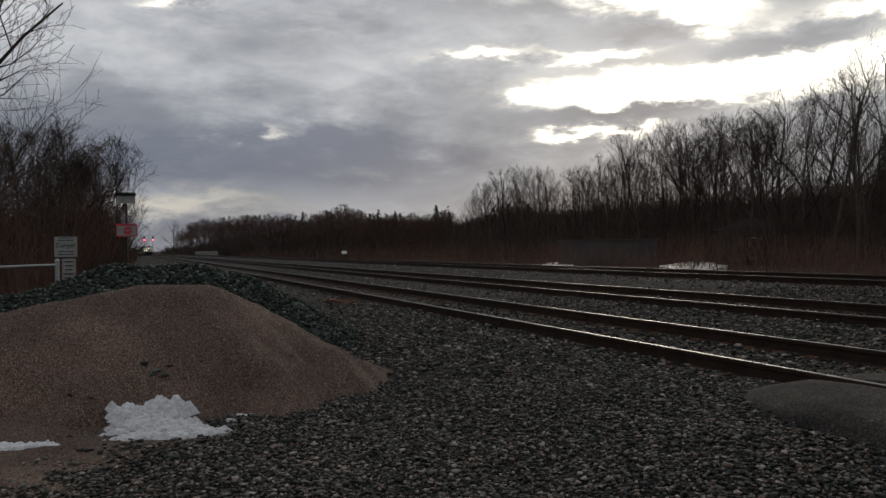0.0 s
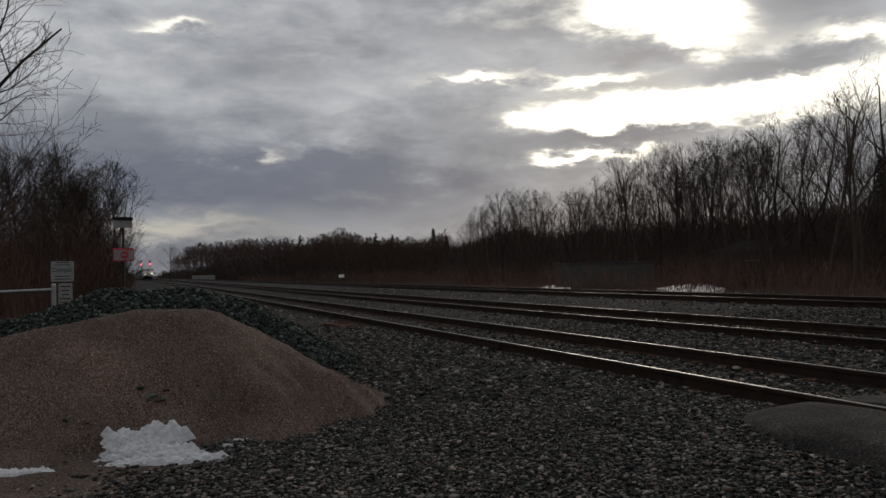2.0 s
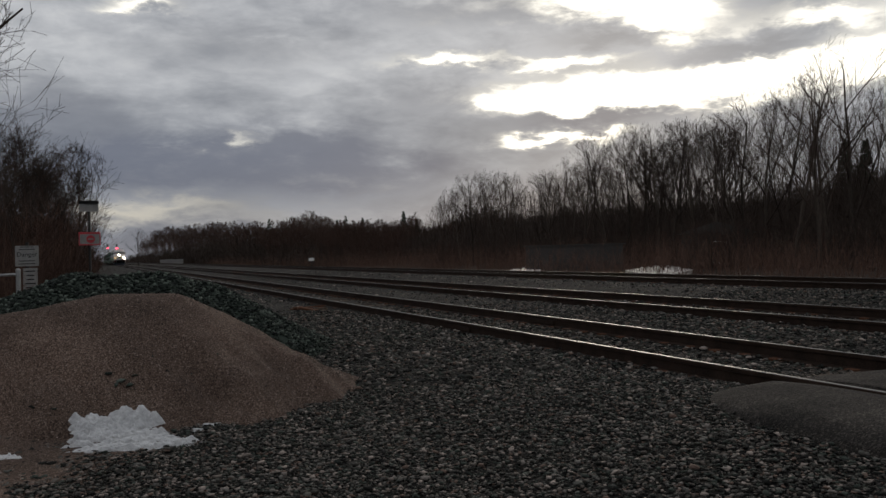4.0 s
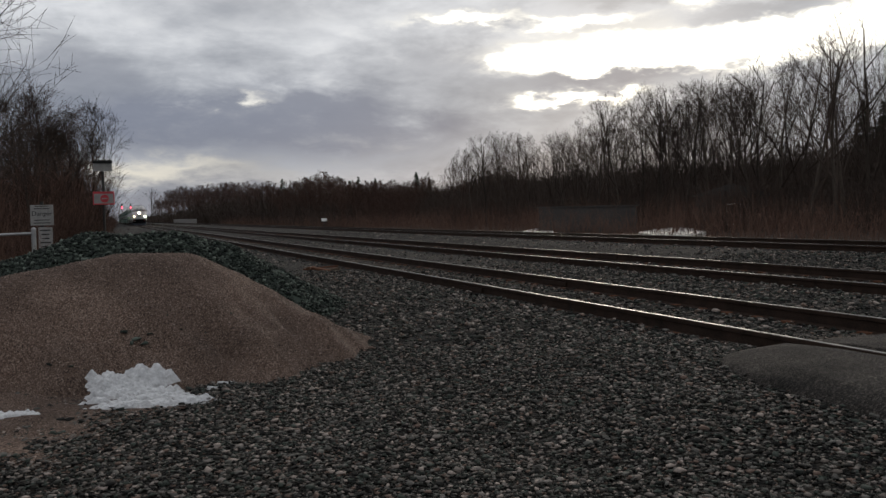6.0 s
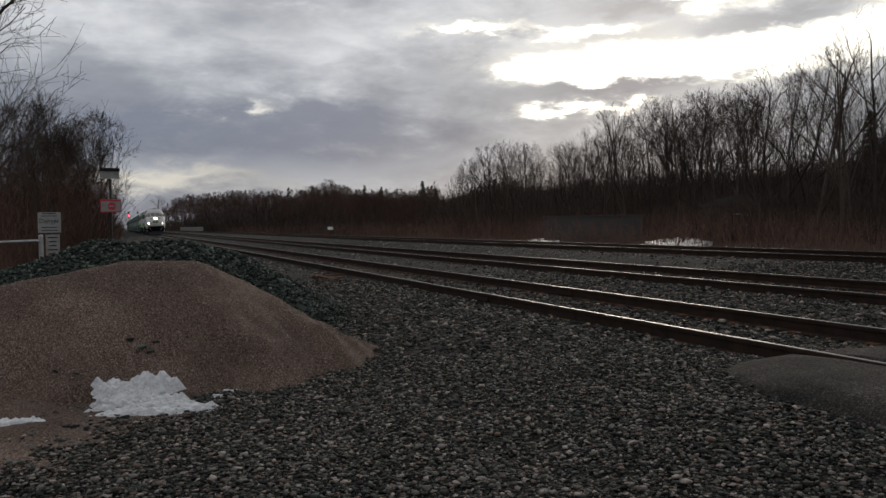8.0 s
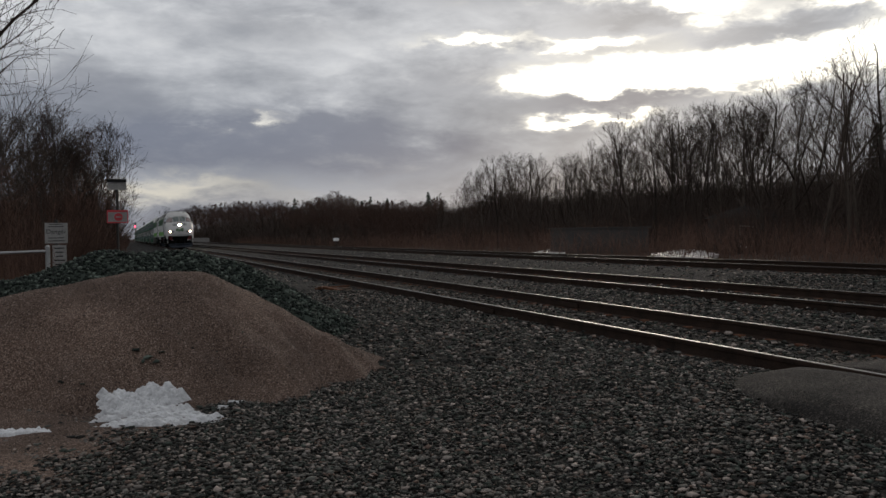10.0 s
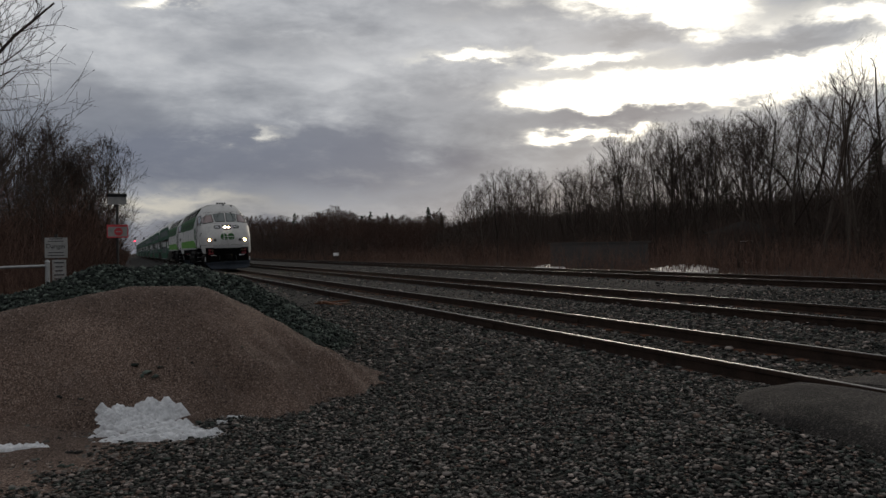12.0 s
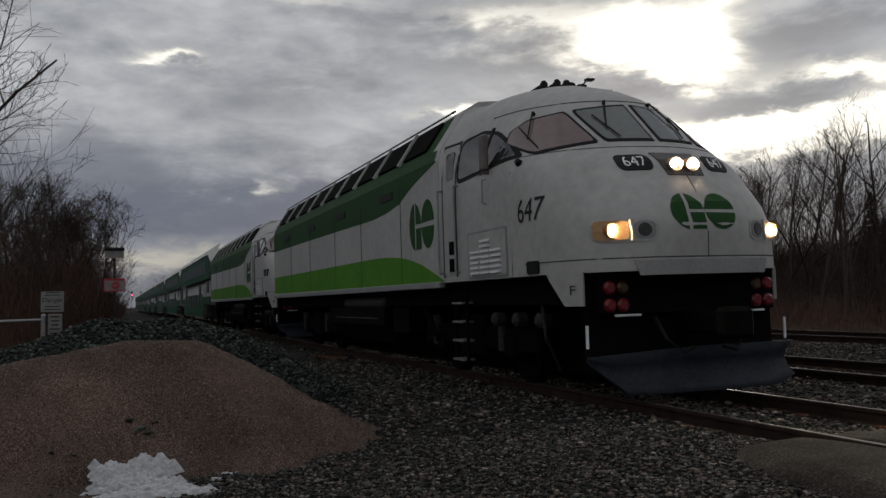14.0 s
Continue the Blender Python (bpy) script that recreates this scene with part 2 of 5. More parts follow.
STEEL = material("galvanised_steel", (0.22, 0.22, 0.22), (0.38, 0.38, 0.37), 0.5, 0.7, scale=4, grain=60, bump=0.1, relief=0.002)
DARK_STEEL = material("dark_steel_post", (0.03, 0.03, 0.03), (0.07, 0.065, 0.06), 0.7, 0.3, scale=4, grain=50, bump=0.2, relief=0.002, spec=0.12)
SIGN_WHITE = material("sign_white", (0.17, 0.163, 0.152), (0.29, 0.28, 0.265), 0.6, scale=3, grain=30, bump=0.05, relief=0.002)
SIGN_RED = material("sign_red", (0.34, 0.02, 0.03), (0.50, 0.035, 0.045), 0.5, scale=3, grain=30, bump=0.05, relief=0.002)
SIGN_BLACK = material("sign_black", (0.012, 0.012, 0.012), (0.025, 0.025, 0.025), 0.6, scale=3, grain=30, bump=0.05, relief=0.002, spec=0.12)
WHITE = material("white_enamel", (0.34, 0.332, 0.315), (0.48, 0.47, 0.448), 0.5, scale=0.8, grain=7, bump=0.03, relief=0.004, spec=0.22)
DARK_GREEN = material("dark_green_enamel", (0.018, 0.058, 0.018), (0.030, 0.085, 0.028), 0.6, scale=0.8, grain=8, bump=0.03, relief=0.004, spec=0.06)
LIGHT_GREEN = material("light_green_enamel", (0.060, 0.19, 0.015), (0.090, 0.265, 0.023), 0.6, scale=0.8, grain=8, bump=0.03, relief=0.004, spec=0.08)
COACH_GREEN = material("coach_green", (0.012, 0.054, 0.028), (0.020, 0.080, 0.042), 0.65, scale=0.8, grain=8, bump=0.03, relief=0.004, spec=0.06)
BLACK = material("underframe_black", (0.0025, 0.0025, 0.0024), (0.008, 0.0075, 0.007), 0.95, scale=2, grain=25, bump=0.4, relief=0.006, spec=0.05)
GREY_PAINT = material("bumper_grey", (0.20, 0.20, 0.195), (0.30, 0.295, 0.285), 0.6, scale=2, grain=30, bump=0.1, relief=0.003)
PLOW = material("plow_blue_grey", (0.016, 0.019, 0.024), (0.040, 0.047, 0.058), 0.6, 0.1, scale=3, grain=30, bump=0.2, relief=0.004, spec=0.12)
SEAM = material("dark_panel_joint", (0.05, 0.05, 0.048), (0.10, 0.098, 0.094), 0.8, scale=4, grain=30, bump=0.0, spec=0.1)
BUMPER = material("scuffed_bumper_grey", (0.24, 0.24, 0.235), (0.34, 0.335, 0.325), 0.6, scale=2, grain=30, bump=0.1, relief=0.003, spec=0.2)
# pale grey-green base paints the reflection in the windscreens
GLASS = glass_material("windscreen_glass", (0.085, 0.098, 0.092), 0.10)
GLASS_RED = glass_material("blind_behind_glass", (0.13, 0.085, 0.08), 0.12)
GLASS_DARK = glass_material("side_window_glass", (0.016, 0.018, 0.018), 0.08, 0.4)
COACH_GLASS = glass_material("coach_glass", (0.010, 0.014, 0.013), 0.45, 0.08)
RUBBER = material("black_rubber", (0.010, 0.010, 0.010), (0.022, 0.022, 0.022), 0.7, scale=6, grain=50, bump=0.1, relief=0.002, spec=0.12)
LAMP_ON = material("lamp_lit", (0.9, 0.8, 0.6), (1, 0.9, 0.7), 0.3, emit=((1.0, 0.56, 0.17), 10.0), bump=0)
BULB = material("lamp_bulb", (0.9, 0.85, 0.7), (1, 0.95, 0.8), 0.3, emit=((1.0, 0.82, 0.54), 2400.0), bump=0)
MIRROR_SHELL = material("mirror_shell", (0.11, 0.085, 0.075), (0.19, 0.15, 0.13), 0.6, scale=5, grain=40, bump=0.1, relief=0.002)
# amber base colour paints the lit lamps' glow on their housings
HOUSING_GLOW = material("lamp_housing_glow", (0.30, 0.16, 0.07), (0.42, 0.24, 0.10), 0.35, 0.4, scale=6, grain=30, bump=0)
LAMP_OFF = material("lamp_dark", (0.02, 0.018, 0.016), (0.06, 0.055, 0.05), 0.25, 0.3, scale=6, grain=30, bump=0)
TAIL_RED = material("tail_lamp_red", (0.10, 0.006, 0.008), (0.19, 0.012, 0.014), 0.3, scale=6, grain=30, bump=0)
TAIL_AMBER = material("tail_lamp_amber", (0.04, 0.018, 0.005), (0.075, 0.032, 0.008), 0.3, scale=6, grain=30, bump=0)
SIGNAL_RED = material("signal_lamp", (0.8, 0.05, 0.05), (0.9, 0.08, 0.08), 0.4, emit=((1.0, 0.03, 0.06), 14.0), bump=0)
NUMBER_WHITE = material("number_white", (0.75, 0.75, 0.74), (0.85, 0.85, 0.84), 0.5, scale=4, grain=40, bump=0)
SIDING = material("pale_siding", (0.15, 0.142, 0.135), (0.22, 0.21, 0.20), 0.8, scale=1, grain=9, bump=0.2)
ICE = material("pond_ice", (0.32, 0.30, 0.28), (0.55, 0.52, 0.49), 0.4, scale=0.15, grain=1.5, bump=0.3, relief=0.05, spec=1.0)


# ---- mesh helpers ----
def part(name, geo, mat, parent=None, label="", smooth=False, m=None):
    """Links (verts, faces) as one mesh object, under parent if given."""
    me = bpy.data.meshes.new(name)
    me.from_pydata([tuple(v) for v in geo[0]], [], [tuple(f) for f in geo[1]])
    me.materials.append(mat)
    if smooth:
        me.shade_smooth()
    ob = new(name, me)
    if parent is not None:
        ob.parent = parent
    if m is not None:
        ob.matrix_basis = m
    if label:
        ob["label"] = label
    return ob


def thing(name, label, category, m=None, group="", kind=""):
    ob = new(name)
    if m is not None:
        ob.matrix_basis = m
    return tagged(ob, label, category, group, kind)


def box(x0, y0, z0, x1, y1, z1, b=0.0):
    """A box, its upright and level edges cut by b."""
    if not b:
        v = [(x, y, z) for z in (z0, z1) for y in (y0, y1) for x in (x0, x1)]
        return v, [(0, 2, 3, 1), (4, 5, 7, 6), (0, 1, 5, 4), (2, 6, 7, 3), (0, 4, 6, 2), (1, 3, 7, 5)]
    bm = bmesh.new()
    bmesh.ops.create_cube(bm, size=1, matrix=Matrix.LocRotScale(((x0 + x1) / 2, (y0 + y1) / 2, (z0 + z1) / 2), None, (x1 - x0, y1 - y0, z1 - z0)))
    bmesh.ops.bevel(bm, geom=bm.edges[:], offset=b, segments=1, affect="EDGES")
    bm.verts.index_update()
    out = [v.co[:] for v in bm.verts], [[v.index for v in f.verts] for f in bm.faces]
    bm.free()
    return out


def join(*geos):
    vs, fs = [], []
    for v, f in geos:
        n = len(vs)
        vs += [tuple(p) for p in v]
        fs += [[i + n for i in q] for q in f]
    return vs, fs


def moved(geo, m):
    return [tuple(m @ Vector(v)) for v in geo[0]], geo[1]


def tube(points, radii, sides=8, caps=True):
    """A round bar along points, with a radius at each."""
    vs, fs = [], []
    pts = [Vector(p) for p in points]
    for i, p in enumerate(pts):
        d = (pts[min(i + 1, len(pts) - 1)] - pts[max(i - 1, 0)]).normalized()
        a = d.orthogonal().normalized()
        b = d.cross(a)
        for k in range(sides):
            t = 2 * math.pi * k / sides
            vs.append(tuple(p + radii[i] * (math.cos(t) * a + math.sin(t) * b)))
    for i in range(len(pts) - 1):
        for k in range(sides):
            a, b = i * sides + k, i * sides + (k + 1) % sides
            fs.append((a, b, b + sides, a + sides))
    if caps:
        fs.append(tuple(range(sides))[::-1])
        fs.append(tuple(range(len(vs) - sides, len(vs))))
    return vs, fs


def prism(poly, y0, y1):
    """A profile in (x, z), drawn out from y0 to y1."""
    n = len(poly)
    vs = [(x, y0, z) for x, z in poly] + [(x, y1, z) for x, z in poly]
    fs = [(i, (i + 1) % n, (i + 1) % n + n, i + n) for i in range(n)] + [tuple(range(n))[::-1], tuple(range(n, 2 * n))]
    return vs, fs


def plate(outline, place, depth=0.012, cell=0.09):
    """A thin plate on a curved surface: outline in (u, v), place(u, v, off) gives the point."""
    bm = bmesh.new()
    f = bm.faces.new([bm.verts.new((u, v, 0)) for u, v in outline])
    us, vs = [u for u, v in outline], [v for u, v in outline]
    for axis, lo, hi in ((0, min(us), max(us)), (1, min(vs), max(vs))):
        n = max(1, int((hi - lo) / cell))
        for i in range(1, n):
            co = [0, 0, 0]
            co[axis] = lo + (hi - lo) * i / n
            no = [0, 0, 0]
            no[axis] = 1
            bmesh.ops.bisect_plane(bm, geom=bm.verts[:] + bm.edges[:] + bm.faces[:], plane_co=co, plane_no=no)
    ext = bmesh.ops.extrude_face_region(bm, geom=bm.faces[:])
    tops = {v for v in ext["geom"] if isinstance(v, bmesh.types.BMVert)}
    bm.verts.index_update()
    out = [tuple(place(v.co.x, v.co.y, depth if v in tops else -0.02)) for v in bm.verts], [[v.index for v in f.verts] for f in bm.faces]
    bm.free()
    return out


def rounded(points, r=0.25, n=5):
    """The outline with its corners rounded by the share r of the shorter side."""
    out = []
    k = len(points)
    for i in range(k):
        p, a, b = Vector(points[i]), Vector(points[i - 1]), Vector(points[(i + 1) % k])
        d = r * min((a - p).length, (b - p).length)
        s, e = p + (a - p).normalized() * d, p + (b - p).normalized() * d
        for j in range(n + 1):
            t = j / n
            q = (1 - t) ** 2 * s + 2 * t * (1 - t) * p + t * t * e
            out.append((q.x, q.y))
    return out


def letters(text, size, depth=0.0):
    """The built-in font's letters as flat geometry, centred."""
    cu = bpy.data.curves.new("letters", "FONT")
    cu.body, cu.size, cu.align_x, cu.align_y, cu.resolution_u = text, size, "CENTER", "CENTER", 3
    ob = new("letters", cu)
    bpy.context.view_layer.update()
    me = bpy.data.meshes.new_from_object(ob.evaluated_get(bpy.context.evaluated_depsgraph_get()))
    bm = bmesh.new()
    bm.from_mesh(me)
    bmesh.ops.triangulate(bm, faces=bm.faces[:])
    for _ in range(2):
        bmesh.ops.subdivide_edges(bm, edges=[e for e in bm.edges if e.calc_length() > 0.2 * size], cuts=1)
        bmesh.ops.triangulate(bm, faces=bm.faces[:])
    bm.verts.index_update()
    out = [v.co[:] for v in bm.verts], [[v.index for v in f.verts] for f in bm.faces]
    bm.free()
    bpy.data.objects.remove(ob)
    return out


def big_mesh(name, verts, faces, mat, smooth=False):
    """A mesh from numpy arrays of triangles."""
    me = bpy.data.meshes.new(name)
    me.vertices.add(len(verts))
    me.vertices.foreach_set("co", np.ascontiguousarray(verts, dtype=np.float32).ravel())
    me.loops.add(faces.size)
    me.loops.foreach_set("vertex_index", np.ascontiguousarray(faces, dtype=np.int32).ravel())
    me.polygons.add(len(faces))
    me.polygons.foreach_set("loop_start", np.arange(0, faces.size, faces.shape[1], dtype=np.int32))
    me.update(calc_edges=True)
    if smooth:
        me.shade_smooth()
    me.materials.append(mat)
    return new(name, me)


rng = np.random.default_rng(5)


def stones(name, centres, sizes, mat, flatness=0.62):
    """One crushed stone at each centre, a broken block of eight corners, all as one mesh."""
    base = np.array([(x, y, z) for z in (-1, 1) for y in (-1, 1) for x in (-1, 1)], float)
    tri = np.array([(0, 2, 3), (0, 3, 1), (4, 5, 7), (4, 7, 6), (0, 1, 5), (0, 5, 4), (2, 6, 7), (2, 7, 3), (0, 4, 6), (0, 6, 2), (1, 3, 7), (1, 7, 5)])
    n = len(centres)
    q = rng.normal(size=(n, 4)) * np.array((1.0, 0.26, 0.26, 1.0))     # lying mostly flat
    q /= np.linalg.norm(q, axis=1)[:, None]
    w, x, y, z = q.T
    rot = np.stack([1 - 2 * (y * y + z * z), 2 * (x * y - z * w), 2 * (x * z + y * w), 2 * (x * y + z * w), 1 - 2 * (x * x + z * z), 2 * (y * z - x * w),
                    2 * (x * z - y * w), 2 * (y * z + x * w), 1 - 2 * (x * x + y * y)], 1).reshape(n, 3, 3)
    stretch = rng.uniform(0.34, 1.05, (n, 1, 3))
    lumps = rng.uniform(0.25, 1.15, (n, 8, 3))
    v = np.einsum("nij,nkj->nki", rot, base[None] * stretch * lumps)
    v[:, :, 2] *= flatness
    v = v * (np.asarray(sizes)[:, None, None] / 2) + np.asarray(centres)[:, None, :]
    f = tri[None] + 8 * np.arange(n)[:, None, None]
    return big_mesh(name, v.reshape(-1, 3), f.reshape(-1, 3), mat)


# ---- ground ----
TRACKS = ((6.349, 0.3665, 0.0285), (10.447, 0.452, 0.037), (15.716, 0.659, 0.029))   # centre, rail top, cant
GAUGE = 1.517


def lerp(v, xs, ys):
    return np.interp(v, xs, ys)


def bumps(x, y, s, seed):
    return (np.sin(x * s + seed) * np.cos(y * s * 1.13 + 2 * seed) + 0.5 * np.sin(x * s * 2.3 + y * s * 1.7 + seed * 3)) / 1.5


def ground_z(x, y):
    x, y = np.asarray(x, float), np.asarray(y, float)
    z = lerp(x, [-60, -8, 0, 2.4, 4.6, 7.9, 8.9, 12.0, 13.6, 17.4, 19.5, 24, 44, 60, 85, 130, 400],
             [1.5, 0.3, 0, 0, 0.20, 0.20, 0.285, 0.285, 0.49, 0.49, 0.0, -0.1, 0.1, 2.3, 5.0, 6.0, 6.5])
    far = np.clip((x - 40) / 40, 0, 1)
    z = z + far * 1.2 * bumps(x, y, 0.045, 1.0) - far * 1.0 * np.clip((y - 60) / 160, 0, 1)
    # the bank rises towards the near end of the wood
    z = z + far * 2.6 * np.clip((95 - y) / 50, 0, 1)
    loose = np.clip(1 - np.abs(x - 2) / 20, 0, 1)
    return z + loose * 0.018 * bumps(x, y, 2.1, 0.4)


def steps(*runs):
    out = []
    for a, b, n in runs:
        out += list(np.linspace(a, b, n, endpoint=False))
    return np.array(out + [runs[-1][1]])


def make_ground():
    xs = steps((-2500, -200, 10), (-200, -20, 20), (-20, -4, 24), (-4, 20, 160), (20, 140, 80), (140, 2500, 16))
    ys = steps((-400, -5, 14), (-5, 2, 10), (2, 26, 130), (26, 120, 90), (120, 420, 60), (420, 4500, 20))
    gx, gy = np.meshgrid(xs, ys, indexing="ij")
    v = np.stack([gx, gy, ground_z(gx, gy)], -1).reshape(-1, 3)
    i = np.arange((len(xs) - 1) * len(ys)).reshape(len(xs) - 1, len(ys))[:, :-1].ravel()
    f = np.stack([i, i + len(ys), i + len(ys) + 1, i + 1], -1)
    ob = big_mesh("ground", v, f, GROUND, True)
    me = ob.data
    me.materials.append(LITTER)
    mid = v[f].mean(1)
    me.polygons.foreach_set("material_index", ((mid[:, 0] > 20.5) | (mid[:, 0] < -5) | (mid[:, 1] > 400)).astype(np.int32))
    tagged(ob, "gravel yard and rail bed with a wooded bank", "ground", kind="structure")


make_ground()


# ---- tracks ----
def rail_profile(half_head=0.036, h=0.172):
    return [(-0.07, 0), (0.07, 0), (0.07, 0.012), (0.012, 0.032), (0.012, 0.125), (half_head, 0.135), (half_head, h - 0.006), (half_head - 0.008, h - 0.001),
            (-half_head + 0.008, h - 0.001), (-half_head, h - 0.006), (-half_head, 0.135), (-0.012, 0.125), (-0.012, 0.032), (-0.07, 0.012)]


TIE_PLATE = bpy.data.meshes.new("tie_plate")
_g = box(-0.05, -0.065, -0.005, 0.05, 0.065, 0.026, 0.006)
TIE_PLATE.from_pydata(_g[0], [], _g[1])
TIE_PLATE.materials.append(RUST)


def make_track(i, centre, top, cant, shiny):
    track = thing("railway_track", "steel rails on dark timber ties in ballast" if i else "steel rails with worn shiny heads on dark ties",
                  "railway track", pose(centre, 0, top), "railway tracks")
    for side in (-1, 1):
        z = side * cant / 2 - 0.172
        g = prism([(x + side * GAUGE / 2, zz + z) for x, zz in rail_profile()], -40, 900)
        rail = part("rail", g, RAIL_SIDE, track)
        w = 0.023
        part("rail_head", box(side * GAUGE / 2 - w, -40, z + 0.1705, side * GAUGE / 2 + w, 900, z + 0.1732), RAIL_TOP, rail, "polished running surface")
        # joint bars and rail anchors beside the rail
        bits = []
        for k in range(150):
            y = 1.0 + 0.52 * k
            if rng.random() < 0.75:
                for s2 in (-1, 1):
                    m = pose(side * GAUGE / 2 + s2 * 0.075, y + rng.uniform(-0.02, 0.02), z)
                    if 4 <= k < 44:
                        plate_ob = new("tie_plate", TIE_PLATE)
                        plate_ob.parent = track
                        plate_ob.matrix_basis = m
                    else:
                        bits.append(moved(box(-0.05, -0.06, -0.005, 0.05, 0.07, 0.03), m))
        tagged(part("far_tie_plate", join(*bits), RUST, track, "rusty plates and clips"), kind="stuff")
        for y in (13.4 + 5 * i, 25.3 + 3 * i, 37.5):
            for s2 in (-1, 1):
                part("joint_bar", box(side * GAUGE / 2 + s2 * 0.028 - 0.014, y - 0.45, z + 0.045, side * GAUGE / 2 + s2 * 0.028 + 0.014, y + 0.45, z + 0.115), RAIL_SIDE, rail, "dark rusty joint bar")
    # ties: the near ones one by one, the far ones joined
    tie = bpy.data.meshes.new("tie")
    g = box(-1.3, -0.11, -0.17, 1.3, 0.11, 0, 0.012)
    tie.from_pydata(g[0], [], g[1])
    tie.materials.append(TIE_WOOD)
    lean = math.atan(cant / GAUGE)
    for k in range(110):
        ob = new("tie", tie)
        ob.parent = track
        ob.matrix_basis = pose(rng.uniform(-0.04, 0.04), 1.0 + 0.52 * k + rng.uniform(-0.03, 0.03), -0.164 + rng.uniform(-0.012, 0.006), 0, -math.degrees(lean), rng.uniform(-1, 1))
    rest = [moved(box(-1.3, -0.11, -0.17, 1.3, 0.11, 0), pose(0, 58.2 + 0.52 * k, -0.176, 0, -math.degrees(lean), 0)) for k in range(300)]
    tagged(part("far_ties", join(*rest), TIE_WOOD, track), kind="stuff")


for _i, (_c, _t, _k) in enumerate(TRACKS):
    make_track(_i, _c, _t, _k, _i == 0)


# ---- heaps ----
def ridge_height(x, y, ridge, slope, soft):
    """Height of a tipped heap whose crest runs along the ridge points (x, y, z)."""
    best = np.full(np.shape(x), -9.0)
    for a, b in zip(ridge, ridge[1:]):
        dx, dy = b[0] - a[0], b[1] - a[1]
        t = np.clip(((x - a[0]) * dx + (y - a[1]) * dy) / (dx * dx + dy * dy), 0, 1)
        d = np.hypot(x - a[0] - t * dx, y - a[1] - t * dy)
        best = np.maximum(best, a[2] + t * (b[2] - a[2]) - slope * (np.sqrt(d * d + soft * soft) - soft))
    return best


PINK_RIDGE = [(-6.0, 9.2, 0.52), (-1.6, 9.75, 0.86), (0.1, 10.0, 1.15), (0.75, 10.2, 1.13)]
DARK_RIDGE = [(-3.6, 14.2, 0.72), (-1.3, 14.1, 0.95), (-0.25, 14.0, 1.29), (0.9, 14.0, 1.29), (1.5, 14.0, 1.10)]


def pink_z(x, y):
    x, y = np.asarray(x, float), np.asarray(y, float)
    z = ridge_height(x, y, PINK_RIDGE, 0.62, 0.26)
    foot = np.clip((1.15 - z) / 0.9, 0, 1)
    z = z + 0.075 * foot * bumps(x, y, 4.2, 0.9) + 0.022 * foot * bumps(x, y, 11.0, 0.3) + 0.07 * foot * bumps(x, y, 1.9, 2.0)
    # runnels and low shoulders down the face
    for x0, w, deep, run in ((1.75, 0.13, 0.07, 0.35), (2.15, 0.12, -0.06, 0.45), (0.85, 0.14, 0.045, 0.1), (1.1, 0.20, -0.05, 0.2), (-0.75, 0.16, 0.05, -0.1), (-0.4, 0.22, -0.06, 0.0)):
        z = z - 1.7 * deep * foot * np.clip((9.75 - y) / 0.6, 0, 1) * np.exp(-((x - x0 + run * (y - 9.2) + 0.05 * np.sin(5 * y)) / w) ** 2)
    z = z - 0.05 * foot * np.exp(-((x - 1.35 + 0.25 * (9.6 - y)) / 0.16) ** 2) - 0.06 * np.exp(-((x - 0.15) ** 2 + (y - 8.62) ** 2) / 0.06)
    return z


def dark_z(x, y):
    x, y = np.asarray(x, float), np.asarray(y, float)
    return ridge_height(x, y, DARK_RIDGE, 0.60, 0.35) + 0.04 * bumps(x, y, 3.0, 0.2)


def heap(name, height, x0, x1, y0, y1, n, m, mat, label):
    gx, gy = np.meshgrid(np.linspace(x0, x1, n), np.linspace(y0, y1, m), indexing="ij")
    v = np.stack([gx, gy, np.maximum(height(gx, gy), ground_z(gx, gy) - 0.12)], -1).reshape(-1, 3)
    i = np.arange((n - 1) * m).reshape(n - 1, m)[:, :-1].ravel()
    f = np.stack([i, i + m, i + m + 1, i + 1], -1)
    return tagged(big_mesh(name, v, f, mat, True), label, "gravel heap")


heap("grit_mound", pink_z, -7.0, 3.6, 6.8, 13.2, 260, 160, SAND, "heap of fine pinkish brown grit beside the rails")
heap("ballast_mound", dark_z, -6.5, 4.4, 11.0, 17.5, 110, 66, DARK_STONE, "heap of dark grey-green ballast stone behind the grit")


def spill_z(x, y):
    """Grit washed out in front of the heap, thinning out over the stones."""
    x, y = np.asarray(x, float), np.asarray(y, float)
    reach = np.clip((y - 4.6) / 2.6, 0, 1) * np.clip((0.9 - x) / 1.6, 0, 1)
    return ground_z(x, y) - 0.03 + 0.075 * reach + 0.02 * bumps(x, y, 2.7, 1.1) + 0.012 * bumps(x, y, 7.0, 0.3)


heap("grit_spill", spill_z, -3.5, 1.2, 4.4, 8.2, 90, 80, SAND, "brown grit washed over the gravel before the heap")


def top_z(x, y):
    return np.maximum(np.maximum(ground_z(x, y), pink_z(x, y)), dark_z(x, y))


